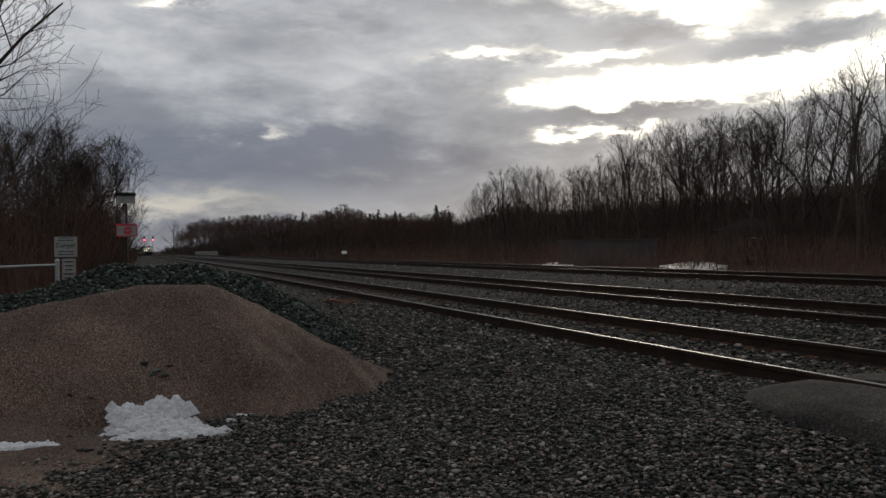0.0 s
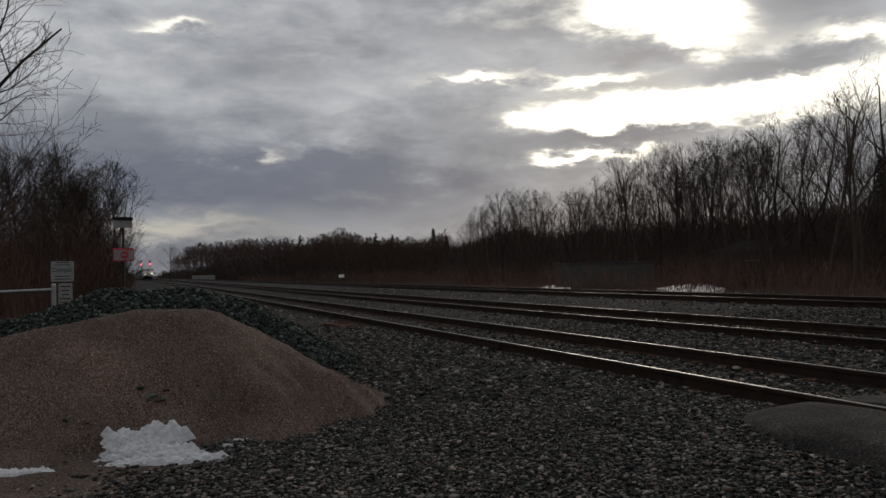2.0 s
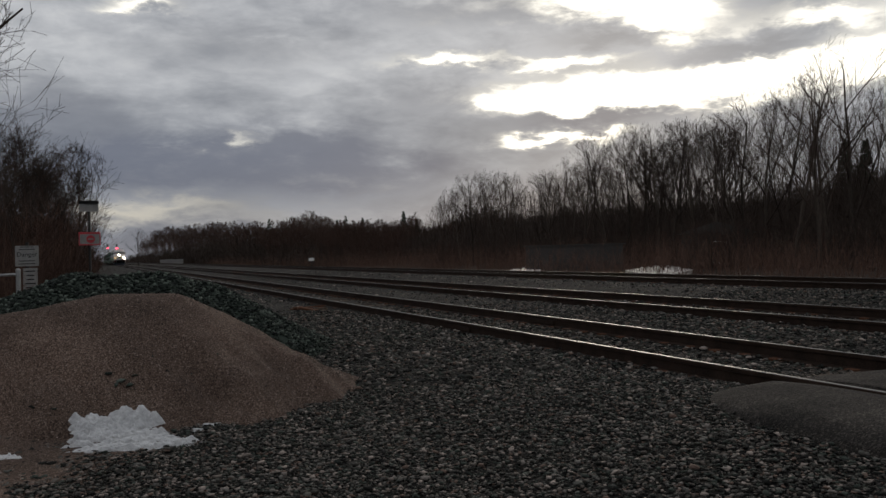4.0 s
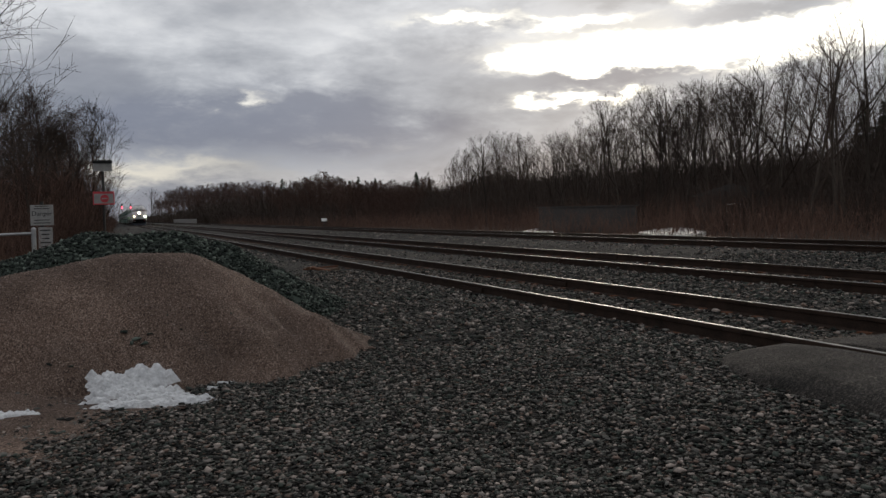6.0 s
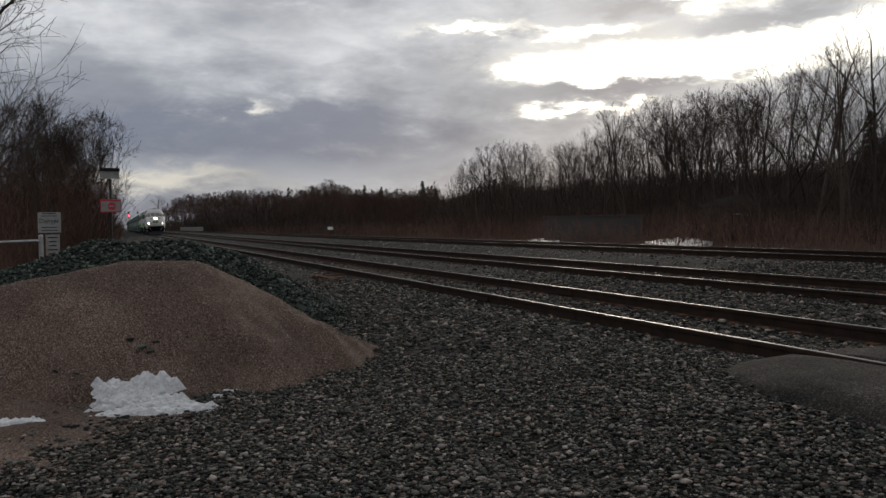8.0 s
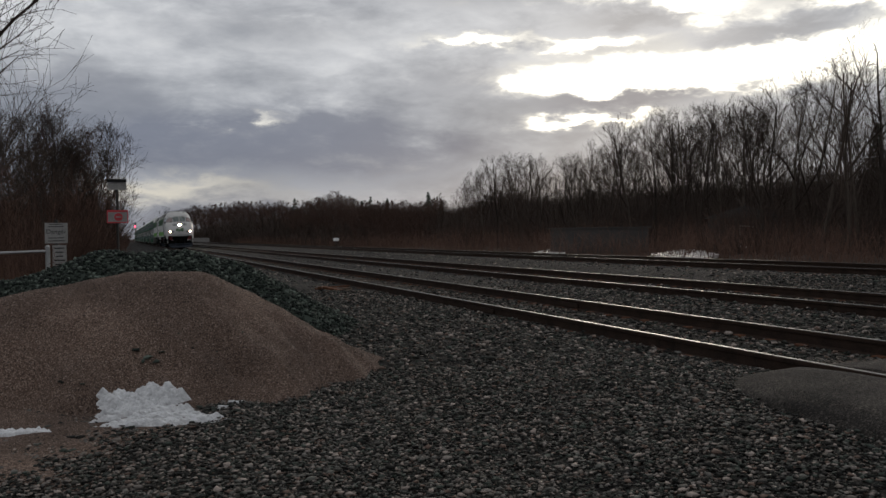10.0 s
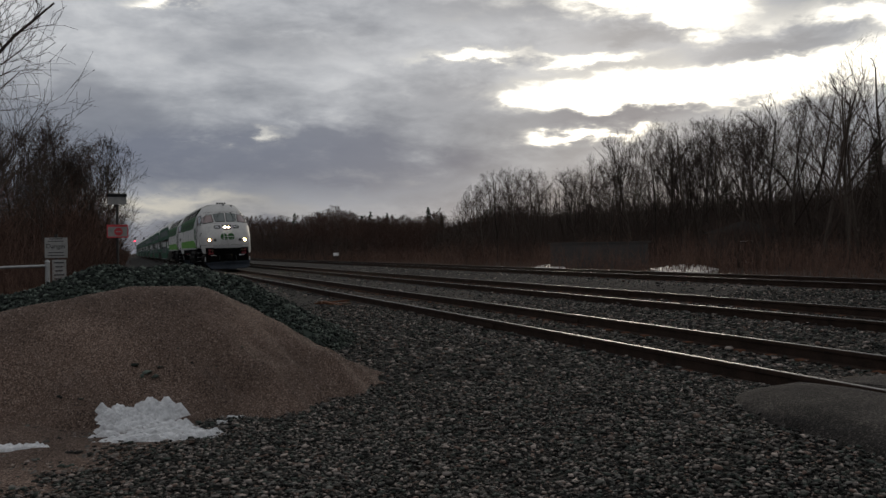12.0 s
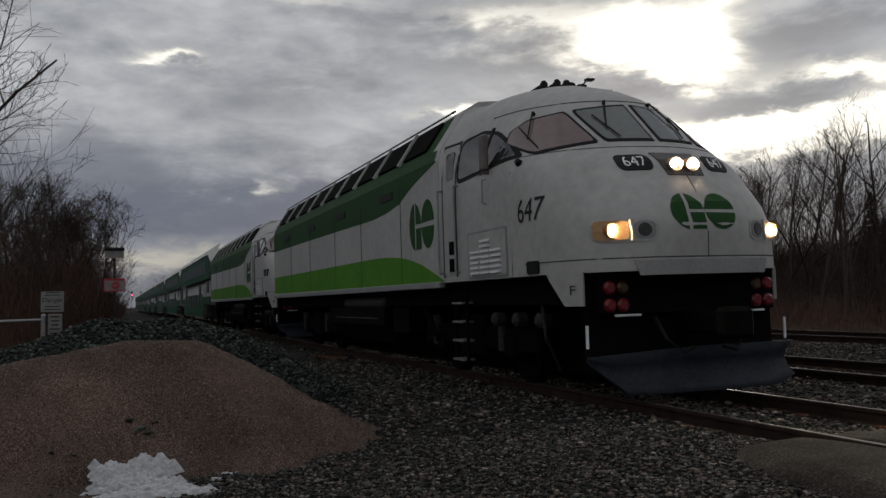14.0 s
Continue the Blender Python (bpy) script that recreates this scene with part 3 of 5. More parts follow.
# grains on the grit heap, stones on the dark heap
_n = 22000
_x, _y = rng.uniform(-2.2, 3.2, _n), rng.uniform(7.2, 11.2, _n)
_k = pink_z(_x, _y) > ground_z(_x, _y) - 0.02
_x, _y = _x[_k], _y[_k]
tagged(stones("grit_grains", np.stack([_x, _y, pink_z(_x, _y)], 1), rng.uniform(0.007, 0.020, len(_x)), GRIT), "loose pinkish grit grains on the heap", "grit", kind="stuff")
_n = 34000
_x, _y = rng.uniform(-4.5, 4.0, _n), rng.uniform(11.2, 15.2, _n)
_k = (dark_z(_x, _y) > ground_z(_x, _y) - 0.06) & (dark_z(_x, _y) > pink_z(_x, _y) - 0.05)
_x, _y = _x[_k], _y[_k]
tagged(stones("heap_stones", np.stack([_x, _y, dark_z(_x, _y) + rng.uniform(-0.02, 0.03, len(_x))], 1), rng.uniform(0.035, 0.088, len(_x)), DARK_STONE, 0.8),
       "dark grey-green broken stones piled up", "ballast stone", kind="stuff")


# ---- loose ballast over the yard and between the rails ----
def scatter(n, r0, r1, a0, a1):
    r = np.sqrt(rng.uniform(r0 * r0, r1 * r1, n))
    a = np.radians(rng.uniform(a0, a1, n))
    return r * np.sin(a), r * np.cos(a)


def on_asphalt(x, y):
    return (((x - 6.2) / 1.75) ** 4 + ((y - 3.3) / 3.05) ** 4) < 1


def yard_stones(name, n, r0, r1, lo, hi, label):
    x, y = scatter(n, r0, r1, -10, 51)
    z = ground_z(x, y)
    keep = (pink_z(x, y) < z + 0.01) & (dark_z(x, y) < z) & ~on_asphalt(x, y) & (x < 19)
    for c, t, k in TRACKS:
        for s in (-1, 1):
            keep &= np.abs(x - c - s * GAUGE / 2) > 0.075
    x, y, z = x[keep], y[keep], z[keep]
    size = rng.uniform(lo, hi, len(x)) * np.where(rng.random(len(x)) < 0.12, 1.45, 1.0)
    z = z + rng.uniform(0.0, 0.55 if r0 < 20 else 0.2, len(x)) * size
    # ties stay partly bare
    tagged(stones(name, np.stack([x, y, z], 1), size, BALLAST, 0.46), label, "ballast stone", kind="stuff")


yard_stones("yard_gravel", 86000, 3.2, 9.5, 0.018, 0.046, "grey, green and buff crushed stones covering the yard")
yard_stones("yard_gravel", 60000, 9.5, 21, 0.032, 0.070, "grey and buff crushed stones between the rails")
yard_stones("yard_gravel", 30000, 21, 60, 0.05, 0.095, "grey crushed stones along the rails")

# ---- broken timber and rusty scrap beside the rail ----
def make_scrap():
    pile = thing("scrap_pile", "rusty steel scraps and split timber beside the rail", "scrap", pose(4.85, 20.97, 0.13))
    rnd = random.Random(9)
    for k in range(9):
        g = moved(box(-rnd.uniform(0.18, 0.42), -0.05, 0, rnd.uniform(0.15, 0.4), 0.05, rnd.uniform(0.03, 0.07), 0.008), pose(rnd.uniform(-0.35, 0.3), rnd.uniform(-1.2, 1.2), 0.03 + 0.02 * k / 2, rnd.uniform(-8, 8), rnd.uniform(-10, 10), rnd.uniform(-50, 70)))
        part("scrap_piece", g, RUST if k % 3 else TIE_WOOD, pile)


make_scrap()

# ---- asphalt of the crossing ----


def make_crossing():
    n, m = 60, 90
    gx, gy = np.meshgrid(np.linspace(4.2, 8.2, n), np.linspace(-4, 6.7, m), indexing="ij")
    d = np.clip(((np.abs(gx - 6.2) / 1.75) ** 4 + (np.clip(gy - 3.3, -9, 9) / 3.05) ** 4 * (gy > 3.3)) ** 0.5, 0, 4)
    z = lerp(d, [0, 0.55, 0.85, 1.05, 1.28], [0.355, 0.345, 0.315, 0.235, -0.12]) + (0.016 * bumps(gx, gy, 3.3, 0.6) + 0.010 * bumps(gx, gy, 8.1, 1.6)) * np.clip(np.abs(gx - 6.2) - 0.9, 0, 1)
    for s in (-1, 1):
        rx = TRACKS[0][0] + s * GAUGE / 2
        z = np.where(np.abs(gx - rx + 0.03 * s) < 0.075, z - 0.12, z)
    v = np.stack([gx, gy, z], -1).reshape(-1, 3)
    i = np.arange((n - 1) * m).reshape(n - 1, m)[:, :-1].ravel()
    f = np.stack([i, i + m, i + m + 1, i + 1], -1)
    tagged(big_mesh("asphalt_crossing", v, f, ASPHALT, True), "worn dark asphalt ramped up to the rails", "asphalt", kind="structure")


make_crossing()


# ---- old snow ----
def snow_patch(cx, cy, rx, ry, seed, thick, label):
    n = 110
    gx, gy = np.meshgrid(np.linspace(-1.25, 1.25, n), np.linspace(-1.25, 1.25, n), indexing="ij")
    a = np.arctan2(gy, gx)
    edge = 1 + 0.06 * np.sin(3 * a + seed) + 0.06 * np.sin(7 * a + 2 * seed) + 0.035 * np.sin(13 * a + seed * 3) + 0.025 * np.sin(23 * a + seed) + 0.02 * np.sin(37 * a + 2 * seed)
    r = np.hypot(gx, gy) / edge
    x, y = cx + gx * rx, cy + gy * ry
    base = top_z(x, y)
    crust = np.clip((1 - r) / 0.18, -0.4, 1)
    z = base + thick * crust + 0.34 * thick * np.where(r < 1, bumps(x, y, 13, seed) + 0.8 * bumps(x, y, 31, seed + 1) + 0.5 * bumps(x, y, 67, seed + 2), 0) * np.clip(crust, 0, 1)
    ledge = (y + 0.022 * np.sin(x * 9 + seed) + 0.012 * np.sin(x * 23 + 2 * seed) + 0.010 * bumps(x, y, 30, seed + 3)) / 0.078
    z = z + thick * (0.25 * (ledge % 1.0) - 0.62 * np.exp(-((ledge % 1.0 - 0.5) / 0.13) ** 2)) * np.clip(crust, 0, 1)
    v = np.stack([x, y, z], -1).reshape(-1, 3)
    i = np.arange((n - 1) * n).reshape(n - 1, n)[:, :-1].ravel()
    f = np.stack([i, i + n, i + n + 1, i + 1], -1)
    f = f[(r.reshape(-1)[f] < 1.15).all(1)]
    tagged(big_mesh("snow_patch", v, f, SNOW, True), label, "snow", "snow patches")


snow_patch(0.13, 8.07, 0.37, 0.13, 1.3, 0.085, "crusted white snow on the foot of the grit heap")
snow_patch(0.15, 7.81, 0.41, 0.10, 3.4, 0.065, "crusted white snow on the foot of the grit heap")
snow_patch(0.20, 7.58, 0.46, 0.075, 4.4, 0.050, "melting layered snow at the foot of the heap")
snow_patch(0.27, 7.38, 0.50, 0.090, 5.7, 0.045, "melting layered snow at the foot of the heap")
snow_patch(-0.88, 7.30, 0.36, 0.14, 2.1, 0.05, "thin strip of old snow on grit")
snow_patch(0.80, 7.86, 0.05, 0.03, 0.4, 0.02, "small lump of snow on gravel")
snow_patch(0.95, 8.12, 0.09, 0.03, 3.0, 0.02, "small strip of snow on grit")
_x, _y = np.array([0.10, 0.2, 0.28, 0.16, 0.33, -0.52, 1.12, 0.62, 0.85, -0.35, 0.5]), np.array([8.72, 8.66, 8.62, 8.58, 8.7, 8.35, 9.0, 8.75, 8.85, 8.2, 8.9])
_s = np.array([0.16, 0.10, 0.12, 0.07, 0.06, 0.09, 0.05, 0.05, 0.04, 0.05, 0.04])
tagged(stones("dark_lumps", np.stack([_x, _y, pink_z(_x, _y) + 0.01], 1), _s, DARK_STONE, 0.5), "dark stones fallen on the grit", "stone", kind="stuff")


# ---- bare trees ----
def shrub(seed, height, stems, width, twigs=6):
    rnd = random.Random(seed)
    out = ([], [])
    for s in range(stems):
        a, r = rnd.uniform(0, 6.283), width * math.sqrt(rnd.random())
        p = Vector((r * math.cos(a), r * math.sin(a), -0.2))
        d = Vector((0.35 * math.cos(a) * r / width + rnd.gauss(0, 0.12), 0.35 * math.sin(a) * r / width + rnd.gauss(0, 0.12), 1)).normalized()
        h = height * rnd.uniform(0.45, 1.0)
        pts = [p]
        for i in range(3):
            d = (d + Vector((rnd.gauss(0, 0.10), rnd.gauss(0, 0.10), 0.05))).normalized()
            pts.append(pts[-1] + d * h / 3)
        rr = 0.008 + 0.0028 * h
        rad = [rr, rr * 0.75, rr * 0.5, 0.004]
        sets = [(pts, rad)]
        for k in range(twigs):
            t = rnd.uniform(0.8, 2.95)
            i = int(t)
            q = pts[i].lerp(pts[i + 1], t - i)
            e = (Vector((rnd.gauss(0, 0.5), rnd.gauss(0, 0.5), rnd.uniform(0.4, 1.0)))).normalized()
            ln = h * rnd.uniform(0.12, 0.32)
            sets.append(([q, q + e * ln], [rr * 0.45, 0.004]))
        for pp, ra in sets:
            v, f = tube(pp, ra, 3, False)
            n = len(out[0])
            out[0].extend(v)
            out[1].extend([tuple(i + n for i in w) for w in f])
    return out


def hardwood(seed, height, width, limbs, wob=0.13, fork=0.30, base=0.34, r0=None, spread=(0.45, 0.95), lift=0.12, least=0.004):
    """Geometry of trunk and crown of a leafless tree whose twigs fill a rounded crown."""
    rnd = random.Random(seed)
    trunk, crown = ([], []), ([], [])
    mid = Vector((0, 0, height * (base + 1) / 2))
    ax_r, ax_z = width / 2, height * (1 - base) / 2
    levels = len(limbs)

    def bar(store, pts, rad, k):
        v, f = tube(pts, rad, k, False)
        n = len(store[0])
        store[0].extend(v)
        store[1].extend([tuple(i + n for i in q) for q in f])

    def reach(p, d):
        """Length from p along d to the crown's rounded outline."""
        px, dx = Vector(((p.x) / ax_r, p.y / ax_r, (p.z - mid.z) / ax_z)), Vector((d.x / ax_r, d.y / ax_r, d.z / ax_z))
        a, b, c = dx.dot(dx), px.dot(dx), px.dot(px) - 1
        disc = b * b - a * c
        return max(0.0, (-b + math.sqrt(disc)) / a) if disc > 0 else 0.0

    def branch(p, d, length, r, level):
        n = (5, 4, 3, 2, 1)[min(level, 4)]
        pts, rad = [p], [r]
        for i in range(n):
            d = (d + Vector((rnd.gauss(0, 1), rnd.gauss(0, 1), rnd.gauss(0, 0.7))) * (wob * (0.45 if level == 0 else 1.0)) + Vector((0, 0, 0.07 if level else 0.03))).normalized()
            p = p + d * length / n
            pts.append(p)
            rad.append(max(r * (1 - 0.72 * (i + 1) / n), least))
        bar(trunk if level == 0 else crown, pts, rad, (7, 5, 4, 3, 3)[min(level, 4)])
        if level >= levels:
            return
        kids = limbs[level]
        for j in range(kids):
            t = fork + (1 - fork) * (j + rnd.random()) / kids if level == 0 else 0.22 + 0.78 * (j + rnd.random()) / kids
            s = min(t, 0.999) * n
            i = int(s)
            q = pts[i].lerp(pts[i + 1], s - i)
            ax = (pts[i + 1] - pts[i]).normalized()
            out = ax.orthogonal().normalized()
            out.rotate(Matrix.Rotation(rnd.uniform(0, 6.283) if level else j * 2.4 + rnd.uniform(-0.5, 0.5), 3, ax))
            ang = rnd.uniform(*spread) if level == 0 else rnd.uniform(0.40, 0.95)
            dd = (ax * math.cos(ang) + out * math.sin(ang) + Vector((0, 0, lift))).normalized()
            free = reach(q, dd) * rnd.uniform(0.85, 1.06)
            want = free if level == 0 else length * rnd.uniform(0.40, 0.66)
            if free < 0.3 and rnd.random() < 0.65:
                continue
            ln = min(want, free) if free > 0.3 else rnd.uniform(0.15, 0.45)
            branch(q, dd, ln, max(0.005, rad[i] * (rnd.uniform(0.45, 0.65) if level == 0 else rnd.uniform(0.40, 0.60))), level + 1)

    branch(Vector((0, 0, -0.3)), Vector((0, 0, 1)), height * 0.90, r0 or height * 0.013, 0)
    return trunk, crown


def hardwood_kind(seed, label, group, twig=None, **kw):
    trunk, crown = hardwood(seed, **kw)
    ob = thing("bare_tree", label, "tree", None, group)
    part("trunk", trunk, BARK, ob, smooth=True)
    part("crown", crown, twig or TWIG, ob, "bare leafless branches")
    return ob


def shrub_kind(seed, label, group, mat, height, stems, width, twigs=6):
    ob = thing("brush_thicket", label, "shrub", None, group)
    part("brush", shrub(seed, height, stems, width, twigs), mat, ob)
    return ob


def plant(kinds, spots):
    """Puts a copy of one of the kinds at each spot (x, y, size), and drops the patterns."""
    rnd = random.Random(77)
    for n, (x, y, s) in enumerate(spots):
        ob = kinds[n % len(kinds)]
        c = copy_thing(ob, pose(x, y, float(top_z(x, y)) - 0.02, 0, 0, rnd.uniform(0, 360)))
        c.scale = (s, s, s * rnd.uniform(0.94, 1.06))
    for ob in kinds:
        for o in (*ob.children_recursive, ob):
            bpy.data.objects.remove(o)


# height of the wood's skyline in degrees over the eye, by bearing in degrees
SKYLINE_AT = [1.5, 2.8, 3.7, 5.4, 8.5, 10.8, 13.1, 15.3, 18.9, 20.4, 22.3, 23.8, 26, 27, 28.5, 30.3, 31.4, 33.5, 34.2, 37.2, 39.9, 41.2, 43.7, 52]
SKYLINE = [0.9, 1.4, 1.95, 2.3, 2.4, 2.35, 2.95, 2.3, 2.35, 3.0, 4.5, 5.5, 5.35, 4.7, 5.2, 5.8, 6.8, 7.6, 8.25, 8.4, 8.6, 9.5, 11.2, 11.4]


def stand(x, y, share, model):
    """A spot for a tree of the given model height whose top lies at a share of the skyline."""
    el = float(np.interp(math.degrees(math.atan2(x, y)), SKYLINE_AT, SKYLINE)) * share
    top = 1.5 + math.hypot(x, y) * math.tan(radians(el))
    return x, y, max(0.25, (top - float(ground_z(x, y))) / model)


def plant_joined(name, kinds, spots, label):
    """Past counting: a copy of one of the shapes at each spot, all as one mesh."""
    rnd = random.Random(78)
    shapes = []
    for trunk, crown in kinds:
        v, f = join(trunk, crown)
        shapes.append((np.array(v), np.array(f)))
    vs, fs, n = [], [], 0
    for k, (x, y, s) in enumerate(spots):
        v, f = shapes[k % len(shapes)]
        a = rnd.uniform(0, 6.283)
        turn = np.array(((math.cos(a), -math.sin(a), 0), (math.sin(a), math.cos(a), 0), (0, 0, 1)))
        vs.append(v @ turn.T * s + np.array((x, y, float(ground_z(x, y)))))
        fs.append(f + n)
        n += len(v)
    tagged(big_mesh(name, np.concatenate(vs), np.concatenate(fs), REDTWIG), label, "trees", kind="stuff")


def woods():
    rnd = random.Random(4)
    tall = [hardwood_kind(11 + i, "tall leafless tree with dark spreading limbs", "trees beyond the rails", height=12, width=(8.4, 7.2, 9.6, 7.8)[i], limbs=(7, 6, 5, 4), wob=(0.13, 0.12, 0.17, 0.14)[i], fork=0.16, base=0.14, r0=0.135) for i in range(4)]
    spots = []
    for k in range(27):
        a = radians(22.4 + 25.5 * (k + rnd.uniform(0.1, 0.9)) / 27)
        x = rnd.uniform(37, 46)
        spots.append(stand(x, x / math.tan(a), rnd.uniform(0.90, 1.03), 12))
    plant(tall, spots)
    mid = [hardwood_kind(31 + i, "leafless tree in a winter wood", "trees beyond the rails", height=11, width=(6.4, 7.2, 5.6, 6.6)[i], limbs=(8, 6, 5, 3), wob=0.12, fork=0.14, base=0.10, r0=0.10) for i in range(4)]
    spots = []
    for k in range(72):
        a = radians(21.6 + 27 * (k + rnd.random()) / 72)
        x = rnd.uniform(45, 66)
        spots.append(stand(x, x / math.tan(a), rnd.uniform(0.45, 0.90) * (0.8 if math.degrees(a) > 41 else 1.0), 11))
    for k in range(44):
        a = radians(20.8 + 20 * (k + rnd.random()) / 44)
        x = rnd.uniform(42, 60)
        spots.append(stand(x, x / math.tan(a), rnd.uniform(0.6, 0.98), 11))
    # a thicker, darker stand at the near end
    for k in range(16):
        a = radians(rnd.uniform(42, 52))
        x = rnd.uniform(46, 70)
        spots.append(stand(x, x / math.tan(a), rnd.uniform(0.35, 0.62), 11))
    plant(mid, spots)
    far = [hardwood(231 + i, height=10, width=(7.0, 8.5, 6.4)[i], limbs=(9, 6, 5), wob=0.12, fork=0.12, base=0.10, r0=0.11, spread=(0.5, 1.2), least=0.018) for i in range(3)]
    spots = []
    for k in range(260):
        a = radians(2.7 + 23.3 * (k + rnd.random()) / 260)
        x = rnd.uniform(30, 50) if a < radians(19) else rnd.uniform(52, 66)
        spots.append(stand(x, x / math.tan(a), rnd.uniform(0.72, 1.0) if a < radians(20) else rnd.uniform(0.35, 0.55), 10))
    plant_joined("far_trees", far, spots, "distant leafless trees of the woods along the line")
    brush = [shrub_kind(51 + i, "leafless brown brush under the trees", "brush beyond the rails", REDTWIG if i % 2 else TWIG, 4.2, 42, 1.8, 7) for i in range(4)]
    spots = []
    for k in range(85):
        y = 14 + 2.35 * k + rnd.uniform(-1, 1)
        spots.append((rnd.uniform(28, 50), y, rnd.uniform(0.4, 0.8)))
    for k in range(14):
        spots.append((rnd.uniform(35, 40), rnd.uniform(43, 52), rnd.uniform(0.6, 0.9)))
    plant(brush, spots)


def stems_mesh(name, n, place, mat, label, low, high, radius, forks=2, seed=12, rise=0.0):
    """Past counting: slim upright stems with a few forks each, as one mesh."""
    rnd = random.Random(seed)
    vs, fs = [], []
    for k in range(n):
        x, y = place(rnd)
        z = float(ground_z(x, y))
        far = (y - 115) / 290
        h = rnd.uniform(low, high) * (1 + rise * far * (1.45 - far)) * (min(1.0, max(0.3, (1.08 - far) / 0.24)) if rise else 1.0) * (1 + (0.34 if rise else 0.22) * float(bumps(x, y, 0.09, seed)) + 0.26 * float(bumps(x, y, 0.31, seed)))
        p = Vector((x, y, z - 0.2))
        q = p + Vector((rnd.gauss(0, 0.26 * h), rnd.gauss(0, 0.26 * h), h * rnd.uniform(0.7, 1.0)))
        bars_ = [(p, q, radius * rnd.uniform(0.6, 1.4))]
        for _ in range(forks):
            a = p.lerp(q, rnd.uniform(0.3, 0.85))
            bars_.append((a, a + Vector((rnd.gauss(0, 0.22 * h), rnd.gauss(0, 0.22 * h), 0.3 * h * rnd.uniform(0.1, 1.1))), radius * 0.5))
        for a, b, r in bars_:
            n0 = len(vs)
            t = rnd.uniform(0, 2.1)
            for c, rr in ((a, r), (b, r * 0.3)):
                vs.extend((c.x + rr * math.cos(t + 2.094 * i), c.y + rr * math.sin(t + 2.094 * i), c.z) for i in range(3))
            fs.extend((n0 + i, n0 + (i + 1) % 3, n0 + 3 + (i + 1) % 3, n0 + 3 + i) for i in range(3))
    tagged(part(name, (vs, fs), mat), label, "brush", kind="stuff")


def pine(x, y, h):
    ob = thing("pine_tree", "dark evergreen standing above the leafless woods", "tree", pose(x, y, float(ground_z(x, y))), "evergreens")
    part("trunk", tube([(0, 0, 0), (0, 0, h)], [0.16, 0.03], 6), BARK, ob)
    rnd = random.Random(int(x * 7 + y))
    vs, fs = [], []
    for k in range(260):
        t = rnd.uniform(0.2, 1.0)
        a = rnd.uniform(0, 6.283)
        r = (1 - t) * h * 0.33 * rnd.uniform(0.5, 1.1) + 0.30
        p = Vector((0, 0, h * t))
        q = p + Vector((r * math.cos(a), r * math.sin(a), -0.18 * r))
        side = Vector((-math.sin(a), math.cos(a), 0)) * (0.12 + 0.14 * r)
        n = len(vs)
        vs += [tuple(p), tuple(q), tuple(p.lerp(q, 0.6) + side), tuple(p.lerp(q, 0.6) - side), tuple(p.lerp(q, 0.5) + Vector((0, 0, 0.14)))]
        fs += [(n, n + 2, n + 4), (n + 2, n + 1, n + 4), (n + 1, n + 3, n + 4), (n + 3, n, n + 4), (n, n + 3, n + 1, n + 2)]
    part("crown", (vs, fs), PINE, ob)


def left_side():
    rnd = random.Random(21)
    brush = [shrub_kind(71 + i, "tall leafless reddish brown brush beside the line", "brush along the fence", REDTWIG, 6.0, 50, 1.9, 10) for i in range(4)]
    spots = []
    for k in range(60):
        y = rnd.uniform(26, 62)
        spots.append((rnd.uniform(-16, -1.3), y, rnd.uniform(0.42, 0.72)))
    for k in range(14):
        spots.append((rnd.uniform(-4.5, -0.8), rnd.uniform(35, 46), rnd.uniform(0.45, 0.7)))
    for k in range(40):
        y = rnd.uniform(60, 200)
        spots.append((rnd.uniform(-20, -1.8), y, rnd.uniform(0.5, 0.9)))
    for k in range(16):
        spots.append((rnd.uniform(-7, -1.8), rnd.uniform(22.5, 28), rnd.uniform(0.3, 0.5)))
    for k in range(9):
        spots.append((rnd.uniform(-2.2, -0.35), rnd.uniform(28, 30.8), rnd.uniform(0.26, 0.36)))
    for k in range(4):
        spots.append((-1.95 + 0.35 * k, rnd.uniform(18.9, 19.5), rnd.uniform(0.2, 0.27)))
    for k in range(30):
        y = 58 + 190 * (k + rnd.random()) / 30
        spots.append((0.0095 * y - 1.6 - 0.8 * rnd.random(), y, rnd.uniform(0.38, 0.62)))
    plant(brush, spots)
    small = [hardwood_kind(91 + i, "rounded leafless small tree in the brush", "trees along the fence", REDTWIG if i == 1 else TWIG, height=7.0, width=(4.6, 4.0, 5.0)[i], limbs=(12, 7, 6, 3), wob=0.13, fork=0.12, base=0.10, r0=0.07) for i in range(3)]
    spots = [(-0.75, 40, 0.95), (-2.1, 38.5, 0.97), (-3.5, 40, 0.94), (-4.8, 38, 0.93), (-6.3, 41, 0.95), (-7.8, 38, 0.92), (-1.5, 43, 0.88), (-3, 52, 1.1), (-2.9, 35, 0.84), (-5.4, 35, 0.86), (-1.9, 85, 0.8),
             (-10, 44, 1.0), (-2.7, 45, 0.9), (-4.4, 44, 0.95), (-9, 36, 0.85), (-2.4, 31.5, 0.62), (-4.2, 30.5, 0.7), (-1.4, 60, 0.75), (-1.6, 74, 0.75), (-1.7, 44, 0.7), (-2.0, 36.5, 0.75), (-1.5, 49, 0.9), (-2.6, 42, 0.85)]
    plant(small, spots)
    big = hardwood_kind(131, "large leafless tree with spreading bare boughs", "", height=9.8, width=8.4, limbs=(17, 8, 6, 4), wob=0.15, fork=0.12, base=0.04, r0=0.16, spread=(0.85, 1.35), lift=0.04)
    big.matrix_basis = pose(-4.5, 22.5, 0.1, 0, 0, 65)


